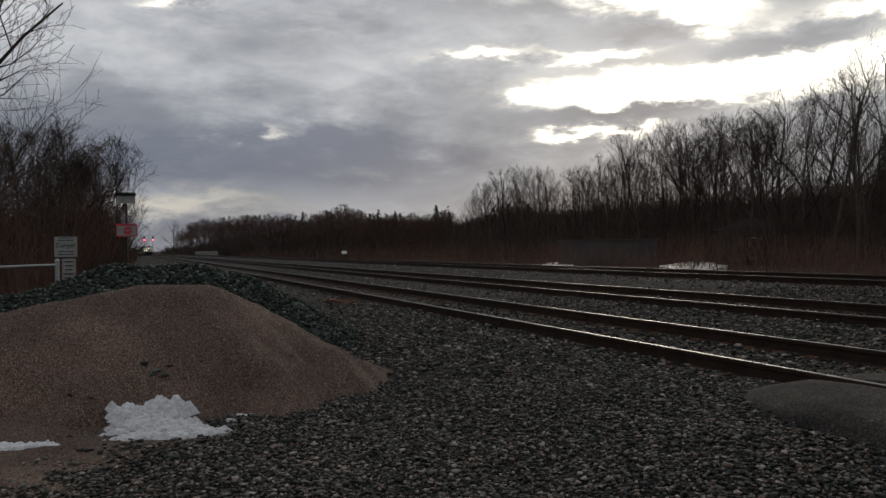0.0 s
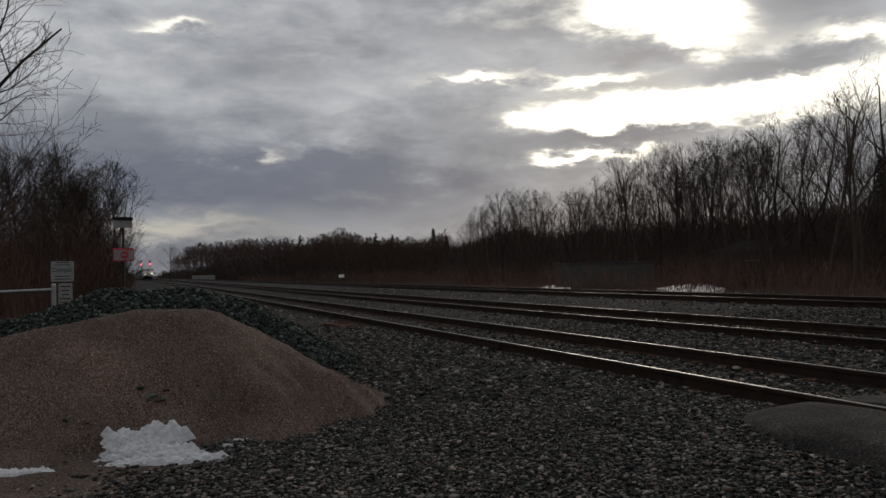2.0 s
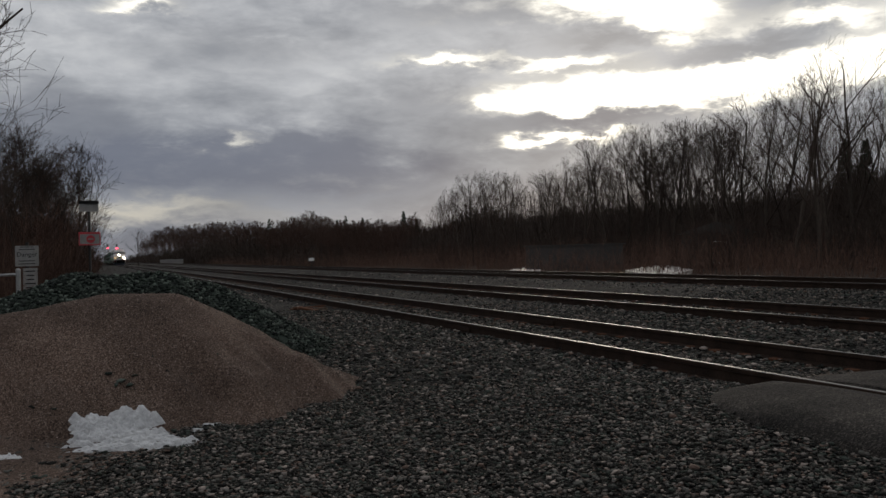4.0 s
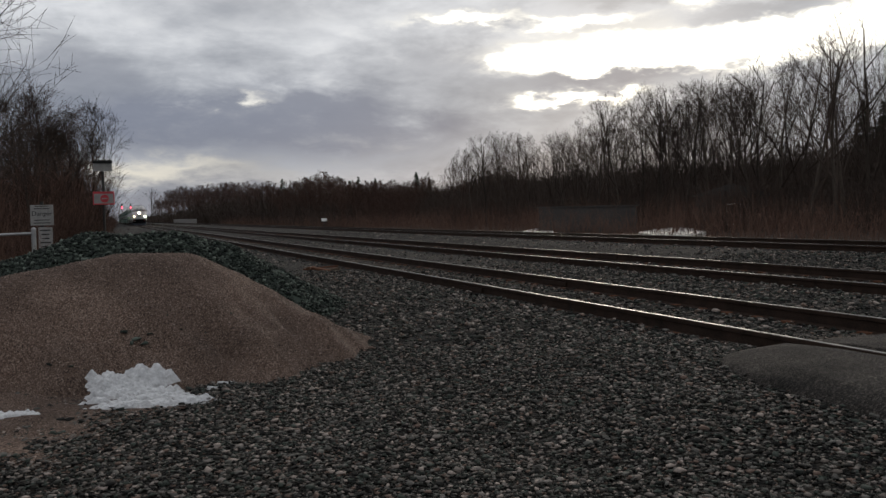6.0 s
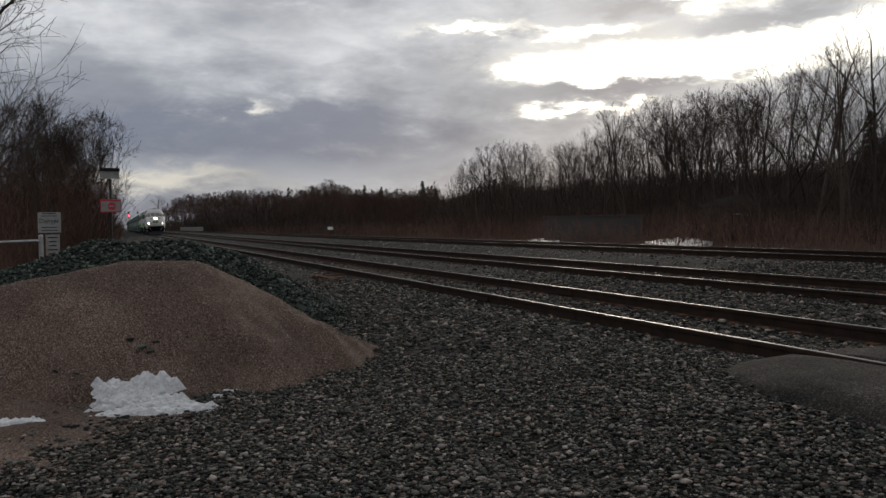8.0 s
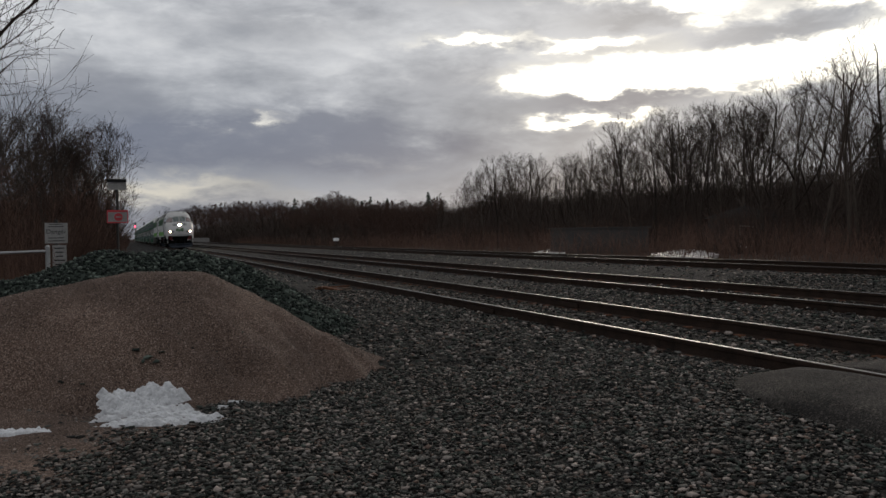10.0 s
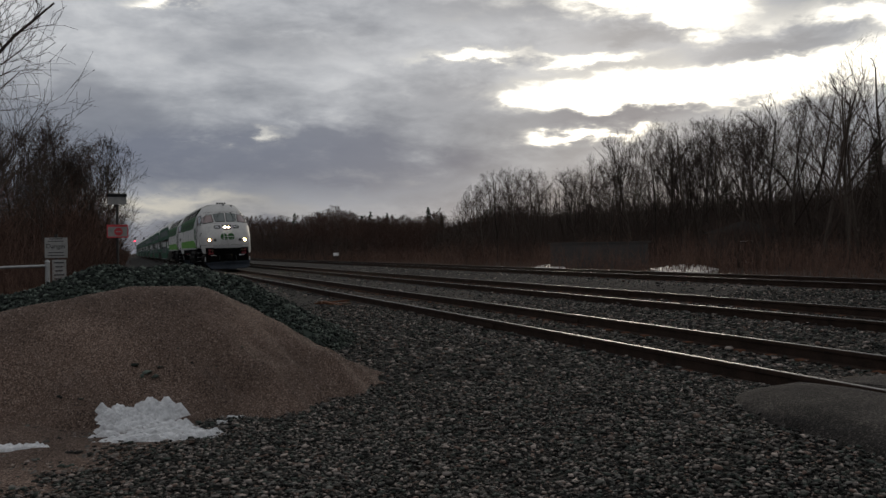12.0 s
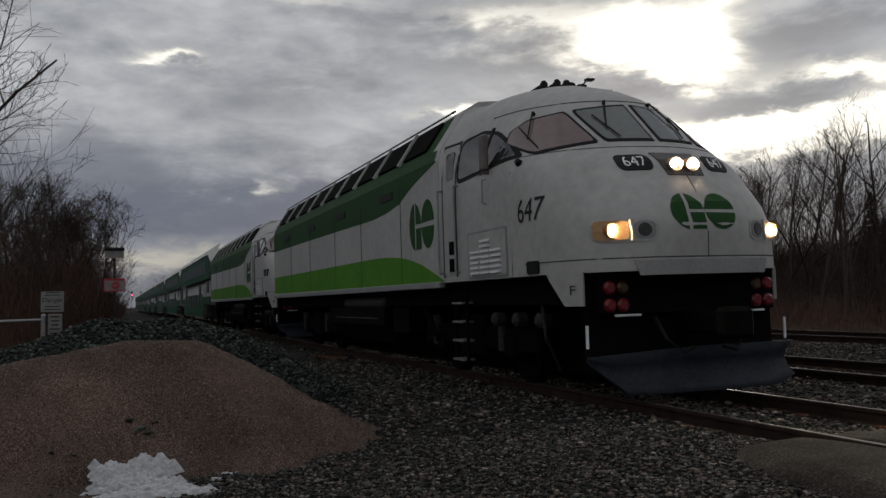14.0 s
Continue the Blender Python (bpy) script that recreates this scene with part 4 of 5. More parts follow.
woods()
left_side()
stems_mesh("far_woods", 1500, lambda r: (24 + 50 * r.random() ** 1.3, 395 + 420 * r.random() ** 1.2), TWIG, "low distant woods at the far end of the line", 3.0, 7.0, 0.20, 4, 18)
stems_mesh("far_woods", 6000, lambda r: (27 + 50 * r.random() ** 1.2, 115 + 290 * r.random()), TWIG, "distant leafless woods along the line", 1.5, 3.5, 0.11, 4, 8, 2.7)
stems_mesh("hillside_brush", 15000, lambda r: (40 + 50 * r.random(), 12 + 178 * r.random()), TWIG, "dense dim brush covering the wooded bank", 2.6, 5.4, 0.040, 7)
stems_mesh("trackside_brush", 8000, lambda r: (23.5 + 24 * r.random() ** 1.1, 14 + 200 * r.random() ** 1.5), REDTWIG, "tangled brown brush at the foot of the bank", 0.6, 2.6, 0.014, 6, 13)
stems_mesh("fence_brush", 6000, lambda r: (-0.9 - 16 * r.random() ** 0.9, r.uniform(33, 60)), REDTWIG, "tangled reddish brush behind the fence", 1.0, 3.9, 0.013, 6, 14)
stems_mesh("fence_brush", 3200, lambda r: (-1.1 - 6 * r.random(), r.uniform(35, 47)), REDTWIG, "dense reddish brush round the sign", 1.4, 3.9, 0.013, 7, 15)
for _x, _y, _h in ((40, 216, 10.8), (55.6, 160.6, 8.0), (53, 193, 9.4), (51.5, 195, 8.8), (57, 157, 6.0), (56, 190, 8.6), (69, 66, 7.5), (63, 58, 6.5)):
    pine(_x, _y, _h)
# a lone small tree at the far end
_t = hardwood_kind(151, "small leafless tree by the far rails", "", height=9, width=5.5, limbs=(9, 6, 5), fork=0.25, base=0.25)
_t.matrix_basis = pose(9.5, 215, 0.2)


# ---- signs, fence, buildings ----
def bars(x0, x1, z0, z1, rows, rnd):
    """Unreadable lines of writing as plain bars, on the face towards -y."""
    out = []
    for i in range(rows):
        z = z1 - (i + 0.5) * (z1 - z0) / rows
        w = (x1 - x0) * rnd.uniform(0.7, 1.0)
        h = 0.28 * (z1 - z0) / rows
        c = (x0 + x1) / 2
        out.append(box(c - w / 2, -0.006, z - h / 2, c + w / 2, 0.0, z + h / 2))
    return join(*out)


def make_signs():
    rnd = random.Random(3)
    s = thing("danger_sign", "white metal warning signs with black writing on a post", "sign", pose(-1.28, 19.9, -0.02, 0, 0, -4))
    part("post", box(-0.03, 0.012, 0, 0.03, 0.06, 1.95, 0.004), DARK_STEEL, s)
    up = part("upper_panel", box(-0.22, -0.006, 1.46, 0.22, 0.006, 1.88, 0.003), SIGN_WHITE, s)
    g = letters("Danger", 0.13)
    part("writing", ([(x, -0.010 - z, y + 1.70) for x, y, z in g[0]], g[1]), SIGN_BLACK, up, "black lettering")
    part("small_writing", moved(bars(-0.17, 0.17, 1.78, 1.88, 2, rnd), pose(0, -0.0062, 0)), SIGN_BLACK, up)
    part("lower_lines", moved(bars(-0.18, 0.18, 1.48, 1.60, 2, rnd), pose(0, -0.0062, 0)), SIGN_BLACK, up)
    lo = part("lower_panel", box(-0.08, -0.006, 0.95, 0.19, 0.006, 1.42, 0.003), SIGN_WHITE, s)
    part("writing", moved(bars(-0.05, 0.16, 0.98, 1.40, 5, rnd), pose(0, -0.0062, 0)), SIGN_BLACK, lo)

    s = thing("no_entry_sign", "post with a red-bordered no entry sign under a white board", "sign", pose(-0.13, 32, 0.03))
    part("post", tube([(0, 0.06, 0), (0, 0.06, 3.5)], [0.045, 0.045], 8), DARK_STEEL, s)
    b = part("board", box(-0.34, -0.012, 2.03, 0.34, 0.012, 2.47, 0.004), SIGN_WHITE, s)
    part("border", join(box(-0.34, -0.016, 2.40, 0.34, -0.0122, 2.47), box(-0.34, -0.016, 2.03, 0.34, -0.0122, 2.07), box(-0.34, -0.016, 2.07, -0.31, -0.0122, 2.40),
                        box(0.31, -0.016, 2.07, 0.34, -0.0122, 2.40)), SIGN_RED, b, "red border")
    part("disc", tube([(0.03, -0.018, 2.235), (0.03, -0.0122, 2.235)], [0.135, 0.135], 28), SIGN_RED, b, "red disc")
    part("bar", box(-0.06, -0.022, 2.215, 0.12, -0.0182, 2.255), SIGN_WHITE, b, "white bar")
    t = part("top_board", box(-0.30, -0.02, 3.16, 0.30, 0.02, 3.46, 0.005), SIGN_WHITE, s)
    part("hood", box(-0.31, -0.06, 3.42, 0.31, 0.024, 3.53, 0.005), SIGN_BLACK, t, "black upper edge")

    f = thing("pipe_fence", "grey steel pipe rail on a round post", "fence", pose(0, 0, -0.05))
    part("post", tube([(-1.38, 18.95, 0), (-1.38, 18.95, 1.42)], [0.045, 0.045], 12), STEEL, f)
    part("cap", tube([(-1.38, 18.95, 1.42), (-1.38, 18.95, 1.46)], [0.055, 0.02], 12), STEEL, f)
    part("top_rail", tube([(-1.38, 18.95, 1.34), (-6.5, 18.2, 1.24)], [0.028, 0.028], 10), STEEL, f)
    part("post", tube([(-4.2, 18.5, 0), (-4.2, 18.5, 1.3)], [0.04, 0.04], 12), STEEL, f)

    g = thing("railway_signal", "distant pair of railway signals showing red", "signal", pose(0, 400, 0))
    for x in (5.4, 9.0):
        part("mast", tube([(x, 0.2, 0.2), (x, 0.2, 8.8)], [0.09, 0.09], 8), DARK_STEEL, g)
        h = part("signal_head", box(x - 0.25, -0.1, 6.3, x + 0.25, 0.12, 8.7, 0.02), SIGN_BLACK, g)
        part("lens", tube([(x, -0.14, 7.0), (x, -0.102, 7.0)], [0.30, 0.30], 14), SIGNAL_RED, h, "red light")

    c = thing("equipment_cabinet", "pale low railway cabinet beside the far rails", "cabinet", pose(20.5, 262, 0.0))
    part("body", box(-3.1, -1, 0, 3.1, 1, 1.6, 0.03), SIDING, c)
    k = thing("track_marker", "small white board on a post beside the far rails", "sign", pose(23.5, 101, 0))
    part("post", tube([(0, 0.05, 0), (0, 0.05, 1.3)], [0.04, 0.04], 8), DARK_STEEL, k)
    part("board", box(-0.32, -0.012, 0.95, 0.32, 0.012, 1.30, 0.004), NUMBER_WHITE, k)
    # house behind the trees
    h = thing("house", "dim house behind the winter trees with one pale window", "house", pose(41, 50.5, 0.1, 0, 0, -38))
    part("wall", box(-2.6, -0.2, 0, 2.2, 4, 2.3), SIDING_DARK, h)
    part("roof", prism([(-2.9, 2.3), (2.5, 2.3), (-0.2, 3.1)], -0.5, 4.4), ROOF, h)
    w = part("window", box(-0.45, -0.24, 0.25, 0.35, -0.203, 1.65), COACH_GLASS, h)
    part("frame", join(box(-0.52, -0.28, 0.18, -0.44, -0.242, 1.72), box(0.34, -0.28, 0.18, 0.42, -0.242, 1.72), box(-0.44, -0.28, 1.64, 0.34, -0.242, 1.72), box(-0.44, -0.28, 0.18, 0.34, -0.242, 0.26)), NUMBER_WHITE, w, "white window frame")
    b = thing("shed", "long low shed dim behind the trees", "shed", pose(33, 56, -0.1, 0, 0, -30))
    part("wall", box(-4, -0.2, 0, 3, 3, 1.9), SIDING_DARK, b)
    part("roof", prism([(-4.2, 1.9), (3.2, 1.9), (3.2, 1.98), (-4.2, 1.98)], -0.3, 3.2), SIDING_DARK, b)


SIDING_DARK = material("weathered_siding", (0.035, 0.033, 0.03), (0.065, 0.06, 0.056), 0.85, scale=1, grain=9, bump=0.2)
ROOF = material("dark_shingles", (0.03, 0.028, 0.027), (0.06, 0.055, 0.05), 0.9, scale=1, grain=9, bump=0.3)
make_signs()


def ice_sheet(bearing, near, far, half, z, seed):
    """A tongue of ice that runs away from the rails along a bearing, in degrees."""
    n = 40
    a = radians(bearing)
    ahead, aside = Vector((math.sin(a), math.cos(a), 0)), Vector((math.cos(a), -math.sin(a), 0))
    vs = []
    for k in range(n):
        t = 2 * math.pi * k / n
        r = 1 + 0.15 * math.sin(3 * t + seed) + 0.10 * math.sin(7 * t + seed)
        p = ahead * ((near + far) / 2 + (far - near) / 2 * r * math.cos(t)) + aside * half * r * math.sin(t)
        vs.append((p.x, p.y, z))
    vs2 = [(x, y, z - 0.4) for x, y, z in vs]
    fs = [tuple(range(n))[::-1], *[(k, k + n, (k + 1) % n + n, (k + 1) % n) for k in range(n)]]
    tagged(part("pond", (vs + vs2, fs), ICE), "pale pond ice glinting between the tree trunks", "pond", kind="structure")


ice_sheet(35.4, 47, 68, 1.7, 0.14, 1.0)
ice_sheet(26.8, 55, 72, 1.0, 0.14, 2.0)


# ---- locomotive ----
PROFILE_Z = [1.48, 2.0, 2.25, 2.8, 3.03, 3.10, 3.75, 3.90, 4.10, 4.28, 4.38, 4.42]
PROFILE_S = [-0.42, -0.45, -0.36, 0.06, 0.37, 0.47, 1.20, 1.42, 1.85, 2.45, 2.9, 3.1]
WIDTH_Z = [1.48, 2.6, 2.9, 3.15, 3.75, 3.95, 4.15, 4.30, 4.38, 4.42]
WIDTH_W = [1.57, 1.58, 1.56, 1.49, 1.27, 1.17, 0.98, 0.72, 0.45, 0.10]
NOSE_DEPTH, CAB_END = 1.55, 4.15


def nose_power(z):
    """How square the nose is in plan: blunt at the toe, rounder at the windscreens."""
    return float(np.interp(z, [1.5, 2.2, 3.1, 3.8], [2.75, 2.35, 2.0, 2.0]))



def nose(phi, z, off=0.0):
    """A point of the cab's skin: phi, -90 to 90 degrees round the nose, at the height z."""
    def raw(p, zz):
        w, s = float(np.interp(zz, WIDTH_Z, WIDTH_W)), float(np.interp(zz, PROFILE_Z, PROFILE_S))
        a = radians(max(-90.0, min(90.0, p)))
        return Vector((math.copysign(abs(math.sin(a)) ** (2 / nose_power(zz)), a) * w, s + NOSE_DEPTH * (1 - abs(math.cos(a)) ** (2 / nose_power(zz))), zz))
    p = raw(phi, z)
    if not off:
        return p
    du, dv = raw(phi + 1.5, z) - raw(phi - 1.5, z), raw(phi, min(z + 0.02, 4.42)) - raw(phi, z - 0.02)
    return p + du.cross(dv).normalized() * off


def phi_at(x, z):
    w = float(np.interp(z, WIDTH_Z, WIDTH_W))
    return math.degrees(math.asin(min(1.0, abs(x) / w) ** (nose_power(z) / 2))) * (1 if x > 0 else -1)


def by_x(x, z, off=0.0):
    return nose(phi_at(x, z), z, off)


def flank(side):
    def place(y, z, off=0.0):
        ahead = y - float(np.interp(z, PROFILE_Z, PROFILE_S))
        if ahead < NOSE_DEPTH:
            phi = math.degrees(math.acos(max(0.0, 1 - max(ahead, 0.0) / NOSE_DEPTH) ** (nose_power(z) / 2)))
            return nose(side * phi, z, off)
        t = min(1.0, (ahead - NOSE_DEPTH) / (CAB_END - y + ahead - NOSE_DEPTH))
        w = (1 - t) * float(np.interp(z, WIDTH_Z, WIDTH_W)) + t * hood_width(z)
        return Vector((side * (w + off), y, z))
    return place


def hood_width(z):
    return float(np.interp(z, [1.48, 3.42, 3.60, 4.20, 4.38, 4.44], [1.575, 1.575, 1.515, 1.115, 0.845, 0.12]))


def hood_side(side):
    def place(y, z, off=0.0):
        return Vector((side * (1.58 + off), y, z))
    return place


def logo(scale, cx, cz, u=1.0):
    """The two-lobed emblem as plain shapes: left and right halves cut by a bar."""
    half = []
    r = scale
    def arc(a0, a1, ox):
        return [(cx + u * (ox + r * math.cos(radians(a))), cz + r * math.sin(radians(a))) for a in np.linspace(a0, a1, 13)]
    g = 0.09 * r
    # left lobe: a half disc, then a stub with a cross slot
    half.append(arc(97, 263, -1.02 * r))
    half.append([(cx - u * (1.02 - 0.10) * r, cz + r * 0.98), (cx - u * 0.55 * r, cz + 0.86 * r), (cx - u * 0.12 * r, cz + 0.42 * r), (cx - u * 0.06 * r, cz + g), (cx - u * (0.92) * r, cz + g)])
    half.append([(cx - u * 0.92 * r, cz - g), (cx - u * 0.06 * r, cz - g), (cx - u * 0.06 * r, cz - 0.98 * r), (cx - u * 0.92 * r, cz - 0.98 * r)])
    half.append([(cx + u * 0.02 * r, cz + g)] + arc(174, 6, 1.02 * r))
    half.append([(cx + u * 0.02 * r, cz - g)] + arc(186, 354, 1.02 * r))
    return half


def make_truck(parent, y, wheels):
    t = part("truck", join(*[join(box(s * 1.02 - 0.06, y - 2.3, 0.45, s * 1.02 + 0.06, y + 2.3, 0.80, 0.03), box(s * 1.02 - 0.09, y - 0.5, 0.35, s * 1.02 + 0.09, y + 0.5, 0.98, 0.03)) for s in (-1, 1)],
                           box(-1.0, y - 0.4, 0.5, 1.0, y + 0.4, 0.9)), BLACK, parent, "black truck frame")
    for dy in wheels:
        for s in (-1, 1):
            part("wheel", join(tube([(s * 0.70, y + dy, 0.508), (s * 0.83, y + dy, 0.508)], [0.508, 0.50], 28), tube([(s * 0.68, y + dy, 0.508), (s * 0.70, y + dy, 0.508)], [0.535, 0.535], 28)), BLACK, t)
            part("axle_box", box(s * 1.0 - 0.13, y + dy - 0.17, 0.36, s * 1.0 + 0.13, y + dy + 0.17, 0.70, 0.03), BLACK, t)
            part("spring", tube([(s * 1.05, y + dy + 0.3, 0.45), (s * 1.05, y + dy + 0.3, 0.95)], [0.09, 0.09], 10), DARK_STEEL, t)


def make_locomotive():
    loco = thing("locomotive", "white and green diesel passenger locomotive with lit headlights", "locomotive", None, "locomotives")
    # cab shell
    zs = [1.48, 1.6, 1.8, 2.0, 2.12, 2.25, 2.45, 2.65, 2.8, 2.92, 3.03, 3.10, 3.25, 3.42, 3.6, 3.75, 3.83, 3.90, 4.0, 4.10, 4.2, 4.28, 4.34, 4.38, 4.41, 4.42]
    vs, fs = [], []
    ph = list(np.linspace(-90, 90, 41))
    for z in zs:
        row = [Vector((-hood_width(z), max(CAB_END, nose(90, z).y + 0.02), z))] + [nose(p, z) for p in ph]
        row.append(Vector((-row[0].x, row[0].y, z)))
        vs += row
    n = len(ph) + 2
    for i in range(len(zs) - 1):
        for k in range(n - 1):
            a = i * n + k
            fs.append((a, a + 1, a + 1 + n, a + n))
    fs.append(tuple(range(len(vs) - n, len(vs))))
    fs.append(tuple(range(n))[::-1])
    fs.append([i * n + n - 1 for i in range(len(zs))] + [i * n for i in range(len(zs))][::-1])
    cab = part("cab", (vs, fs), WHITE, loco, "white rounded cab with raked nose", smooth=True)
    cab.data.set_sharp_from_angle(angle=radians(35))
    # windows of the front, with black gaskets
    rows = [([(-2.6, 3.14), (-24.5, 3.14), (-32.0, 3.62), (-3.0, 3.68)], GLASS, 0.18), ([(-30, 3.13), (-62, 3.05), (-77, 3.28), (-72, 3.44), (-59, 3.56), (-38, 3.61)], GLASS_RED, 0.16)]
    for outline, mat, r in rows:
        for s in (-1, 1):
            o = [(u * s, v) for u, v in outline]
            cu, cv = sum(u for u, v in o) / len(o), sum(v for u, v in o) / len(o)
            big = [(cu + (u - cu) * (1.10 if mat == GLASS else 1.07), cv + (v - cv) * 1.12) for u, v in o]
            gk = part("gasket", plate([(u / 20, v) for u, v in rounded(big, r)], lambda u, v, off: nose(u * 20, v, off), 0.010, 0.12), RUBBER, cab, "black window gasket")
            part("windscreen", plate([(u / 20, v) for u, v in rounded(o, r)], lambda u, v, off: nose(u * 20, v, off), 0.016, 0.12), mat, gk, smooth=False)
            # wiper
            a, b = nose(cu + 2, max(v for u, v in o) + 0.05, 0.05), nose(cu - s * 6, cv - 0.10, 0.04)
            part("wiper", join(tube([a, b], [0.012, 0.009], 5), tube([nose(cu - s * 9, cv + 0.12, 0.035), nose(cu - s * 2, cv - 0.24, 0.035)], [0.010, 0.010], 5), tube([nose(cu + 2, max(v for u, v in o) + 0.05, 0.0), a], [0.03, 0.02], 6)), RUBBER, cab)
    # number boards, headlight box
    for s in (-1, 1):
        o = rounded([(s * 0.37, 2.67), (s * 0.37, 2.88), (s * 0.77, 2.88), (s * 0.77, 2.67)], 0.42)
        nb = part("number_board", plate(o, by_x, 0.014), SIGN_BLACK, cab, "black number board")
        g = letters("647", 0.185)
        part("number", ([tuple(by_x(x * 0.98 + s * 0.57, y + 2.775, 0.018)) for x, y, z in g[0]], g[1]), NUMBER_WHITE, nb, "white numerals")
    hb = part("headlight_box", plate([(-0.25, 2.60), (0.25, 2.60), (0.30, 2.91), (-0.30, 2.91)], by_x, 0.012), LAMP_OFF, cab, "dark recessed headlight box")
    for s in (-1, 1):
        c = by_x(s * 0.115, 2.74, 0.0)
        part("bezel", tube([c + Vector((0, 0.02, 0)), c + Vector((0, -0.085, 0.0))], [0.084, 0.080], 24, False), HOUSING_GLOW, hb)
        part("headlight", tube([c + Vector((0, -0.014, 0)), c + Vector((0, -0.020, 0))], [0.078, 0.074], 20), LAMP_ON, hb, "lit headlight")
        part("bulb", tube([c + Vector((0, -0.019, 0)), c + Vector((0, -0.028, 0))], [0.040, 0.034], 14), BULB, hb, "bright bulb")
    # ditch lights in oval pockets
    for s in (-1, 1):
        o = rounded([(s * 0.62, 1.81), (s * 0.62, 2.07), (s * 1.27, 2.07), (s * 1.27, 1.81)], 0.48)
        pk = part("ditch_light_pocket", plate(o, by_x, 0.012), WHITE, cab, "rounded lamp pocket")
        part("outer_backing", plate(rounded([(s * 0.93, 1.83), (s * 0.93, 2.05), (s * 1.25, 2.05), (s * 1.25, 1.83)], 0.3), by_x, 0.02), HOUSING_GLOW, pk)
        # flat plate; its grey is the white pocket's shade, painted on
        part("inner_backing", plate(rounded([(s * 0.65, 1.84), (s * 0.65, 2.04), (s * 0.89, 2.04), (s * 0.89, 1.84)], 0.45), by_x, 0.016), GREY_PAINT, pk, "lamp pocket with its shade put in as grey")
        part("dark_lens", plate([(s * 0.77 + 0.072 * math.cos(radians(a)), 1.94 + 0.075 * math.sin(radians(a))) for a in range(0, 360, 20)], by_x, 0.024), LAMP_OFF, pk, "dark lamp")
        fin = [by_x(s * 0.912, 1.835, 0.0), by_x(s * 0.912, 2.045, 0.0)]
        part("divider", join(*[moved(box(-0.012, -0.045, -0.014, 0.012, 0.01, 0.014), Matrix.Translation(fin[0].lerp(fin[1], k / 8))) for k in range(9)]), WHITE, pk, "white divider lit by the lamp")
        c = by_x(s * 1.09, 1.94, 0.0)
        part("bezel", tube([c + Vector((0, 0.05, 0)), c + Vector((0, -0.045, 0))], [0.092, 0.088], 24, False), HOUSING_GLOW, pk)
        part("lamp", tube([c + Vector((0, -0.010, 0)), c + Vector((0, -0.024, 0))], [0.078, 0.074], 20), LAMP_ON, pk, "lit ditch light")
        part("bulb", tube([c + Vector((0, -0.023, 0)), c + Vector((0, -0.032, 0))], [0.040, 0.034], 14), BULB, pk, "bright bulb")
    # emblem of the nose
    for o in logo(0.215, 0.0, 2.15, 1.0):
        part("emblem_piece", plate(o, by_x, 0.006), DARK_GREEN, cab, "green emblem shape")
    part("nose_seam", tube([by_x(0.001, z, 0.002) for z in (1.62, 1.9, 2.2, 2.5, 2.64)], [0.006] * 5, 5), SEAM, cab)
    part("belt_seam", tube([nose(p, 1.63, 0.0) for p in range(-90, 91, 6)], [0.008] * 31, 5), SEAM, cab)
    part("brow_seam", tube([nose(p, 3.78, 0.0) for p in range(-84, 85, 6)], [0.010] * 29, 5), SEAM, cab)
    part("sill_seam", tube([nose(p, 3.02, 0.0) for p in range(-86, 87, 4)], [0.007] * 44, 5), SEAM, cab)
    part("bumper", plate([(-25, 1.43), (25, 1.43), (28, 1.60), (-28, 1.60)], lambda u, v, off: nose(u, max(v, 1.48), off + 0.0) - Vector((0, 0, max(0, 1.48 - v))), 0.03, 8), BUMPER, cab, "grey anticlimber panel")
    for s in (-1, 1):
        part("skirt", plate([(s * 54, 1.50), (s * 77, 1.50), (s * 75, 1.42), (s * 65, 1.10), (s * 54, 1.10)], lambda u, v, off: nose(u, 1.5, off) - Vector((0, 0, 1.5 - v)), 0.02, 6), WHITE, cab, "white skirt corner")
        if s < 0:
            g = letters("F", 0.15)
            part("letter", ([tuple(nose(-60 + x * 60, 1.5, 0.026) + Vector((0, 0, y - 0.22))) for x, y, z in g[0]], g[1]), SIGN_BLACK, cab, "black letter")
        part("marker_camera", tube([nose(s * 74, 2.93, 0.0), nose(s * 74, 2.93, 0.06)], [0.05, 0.04], 10), RUBBER, cab)
    # cab flanks
    for s in (-1, 1):
        fl = flank(s)
        gk = part("side_window_gasket", plate(rounded([(3.38, 2.92), (3.38, 3.58), (2.80, 3.64), (2.25, 3.52), (1.72, 3.26), (1.36, 3.03)], 0.2), fl, 0.008), RUBBER, cab, "black window frame")
        part("side_window", plate(rounded([(3.31, 2.98), (3.31, 3.53), (2.80, 3.59), (2.27, 3.47), (1.76, 3.22), (1.52, 3.06)], 0.2), fl, 0.014), GLASS_DARK, gk)
        part("window_bar", plate([(2.50, 2.94), (2.50, 3.60), (2.43, 3.60), (2.43, 2.94)], fl, 0.024), RUBBER, gk)
        d = part("cab_door", plate([(3.44, 1.60), (3.44, 3.55), (3.95, 3.55), (3.95, 1.60)], fl, 0.012, 0.3), WHITE, cab, "white side door")
        part("door_window", plate(rounded([(3.53, 3.02), (3.53, 3.45), (3.80, 3.45), (3.80, 3.02)], 0.25), fl, 0.02), GLASS_DARK, d)
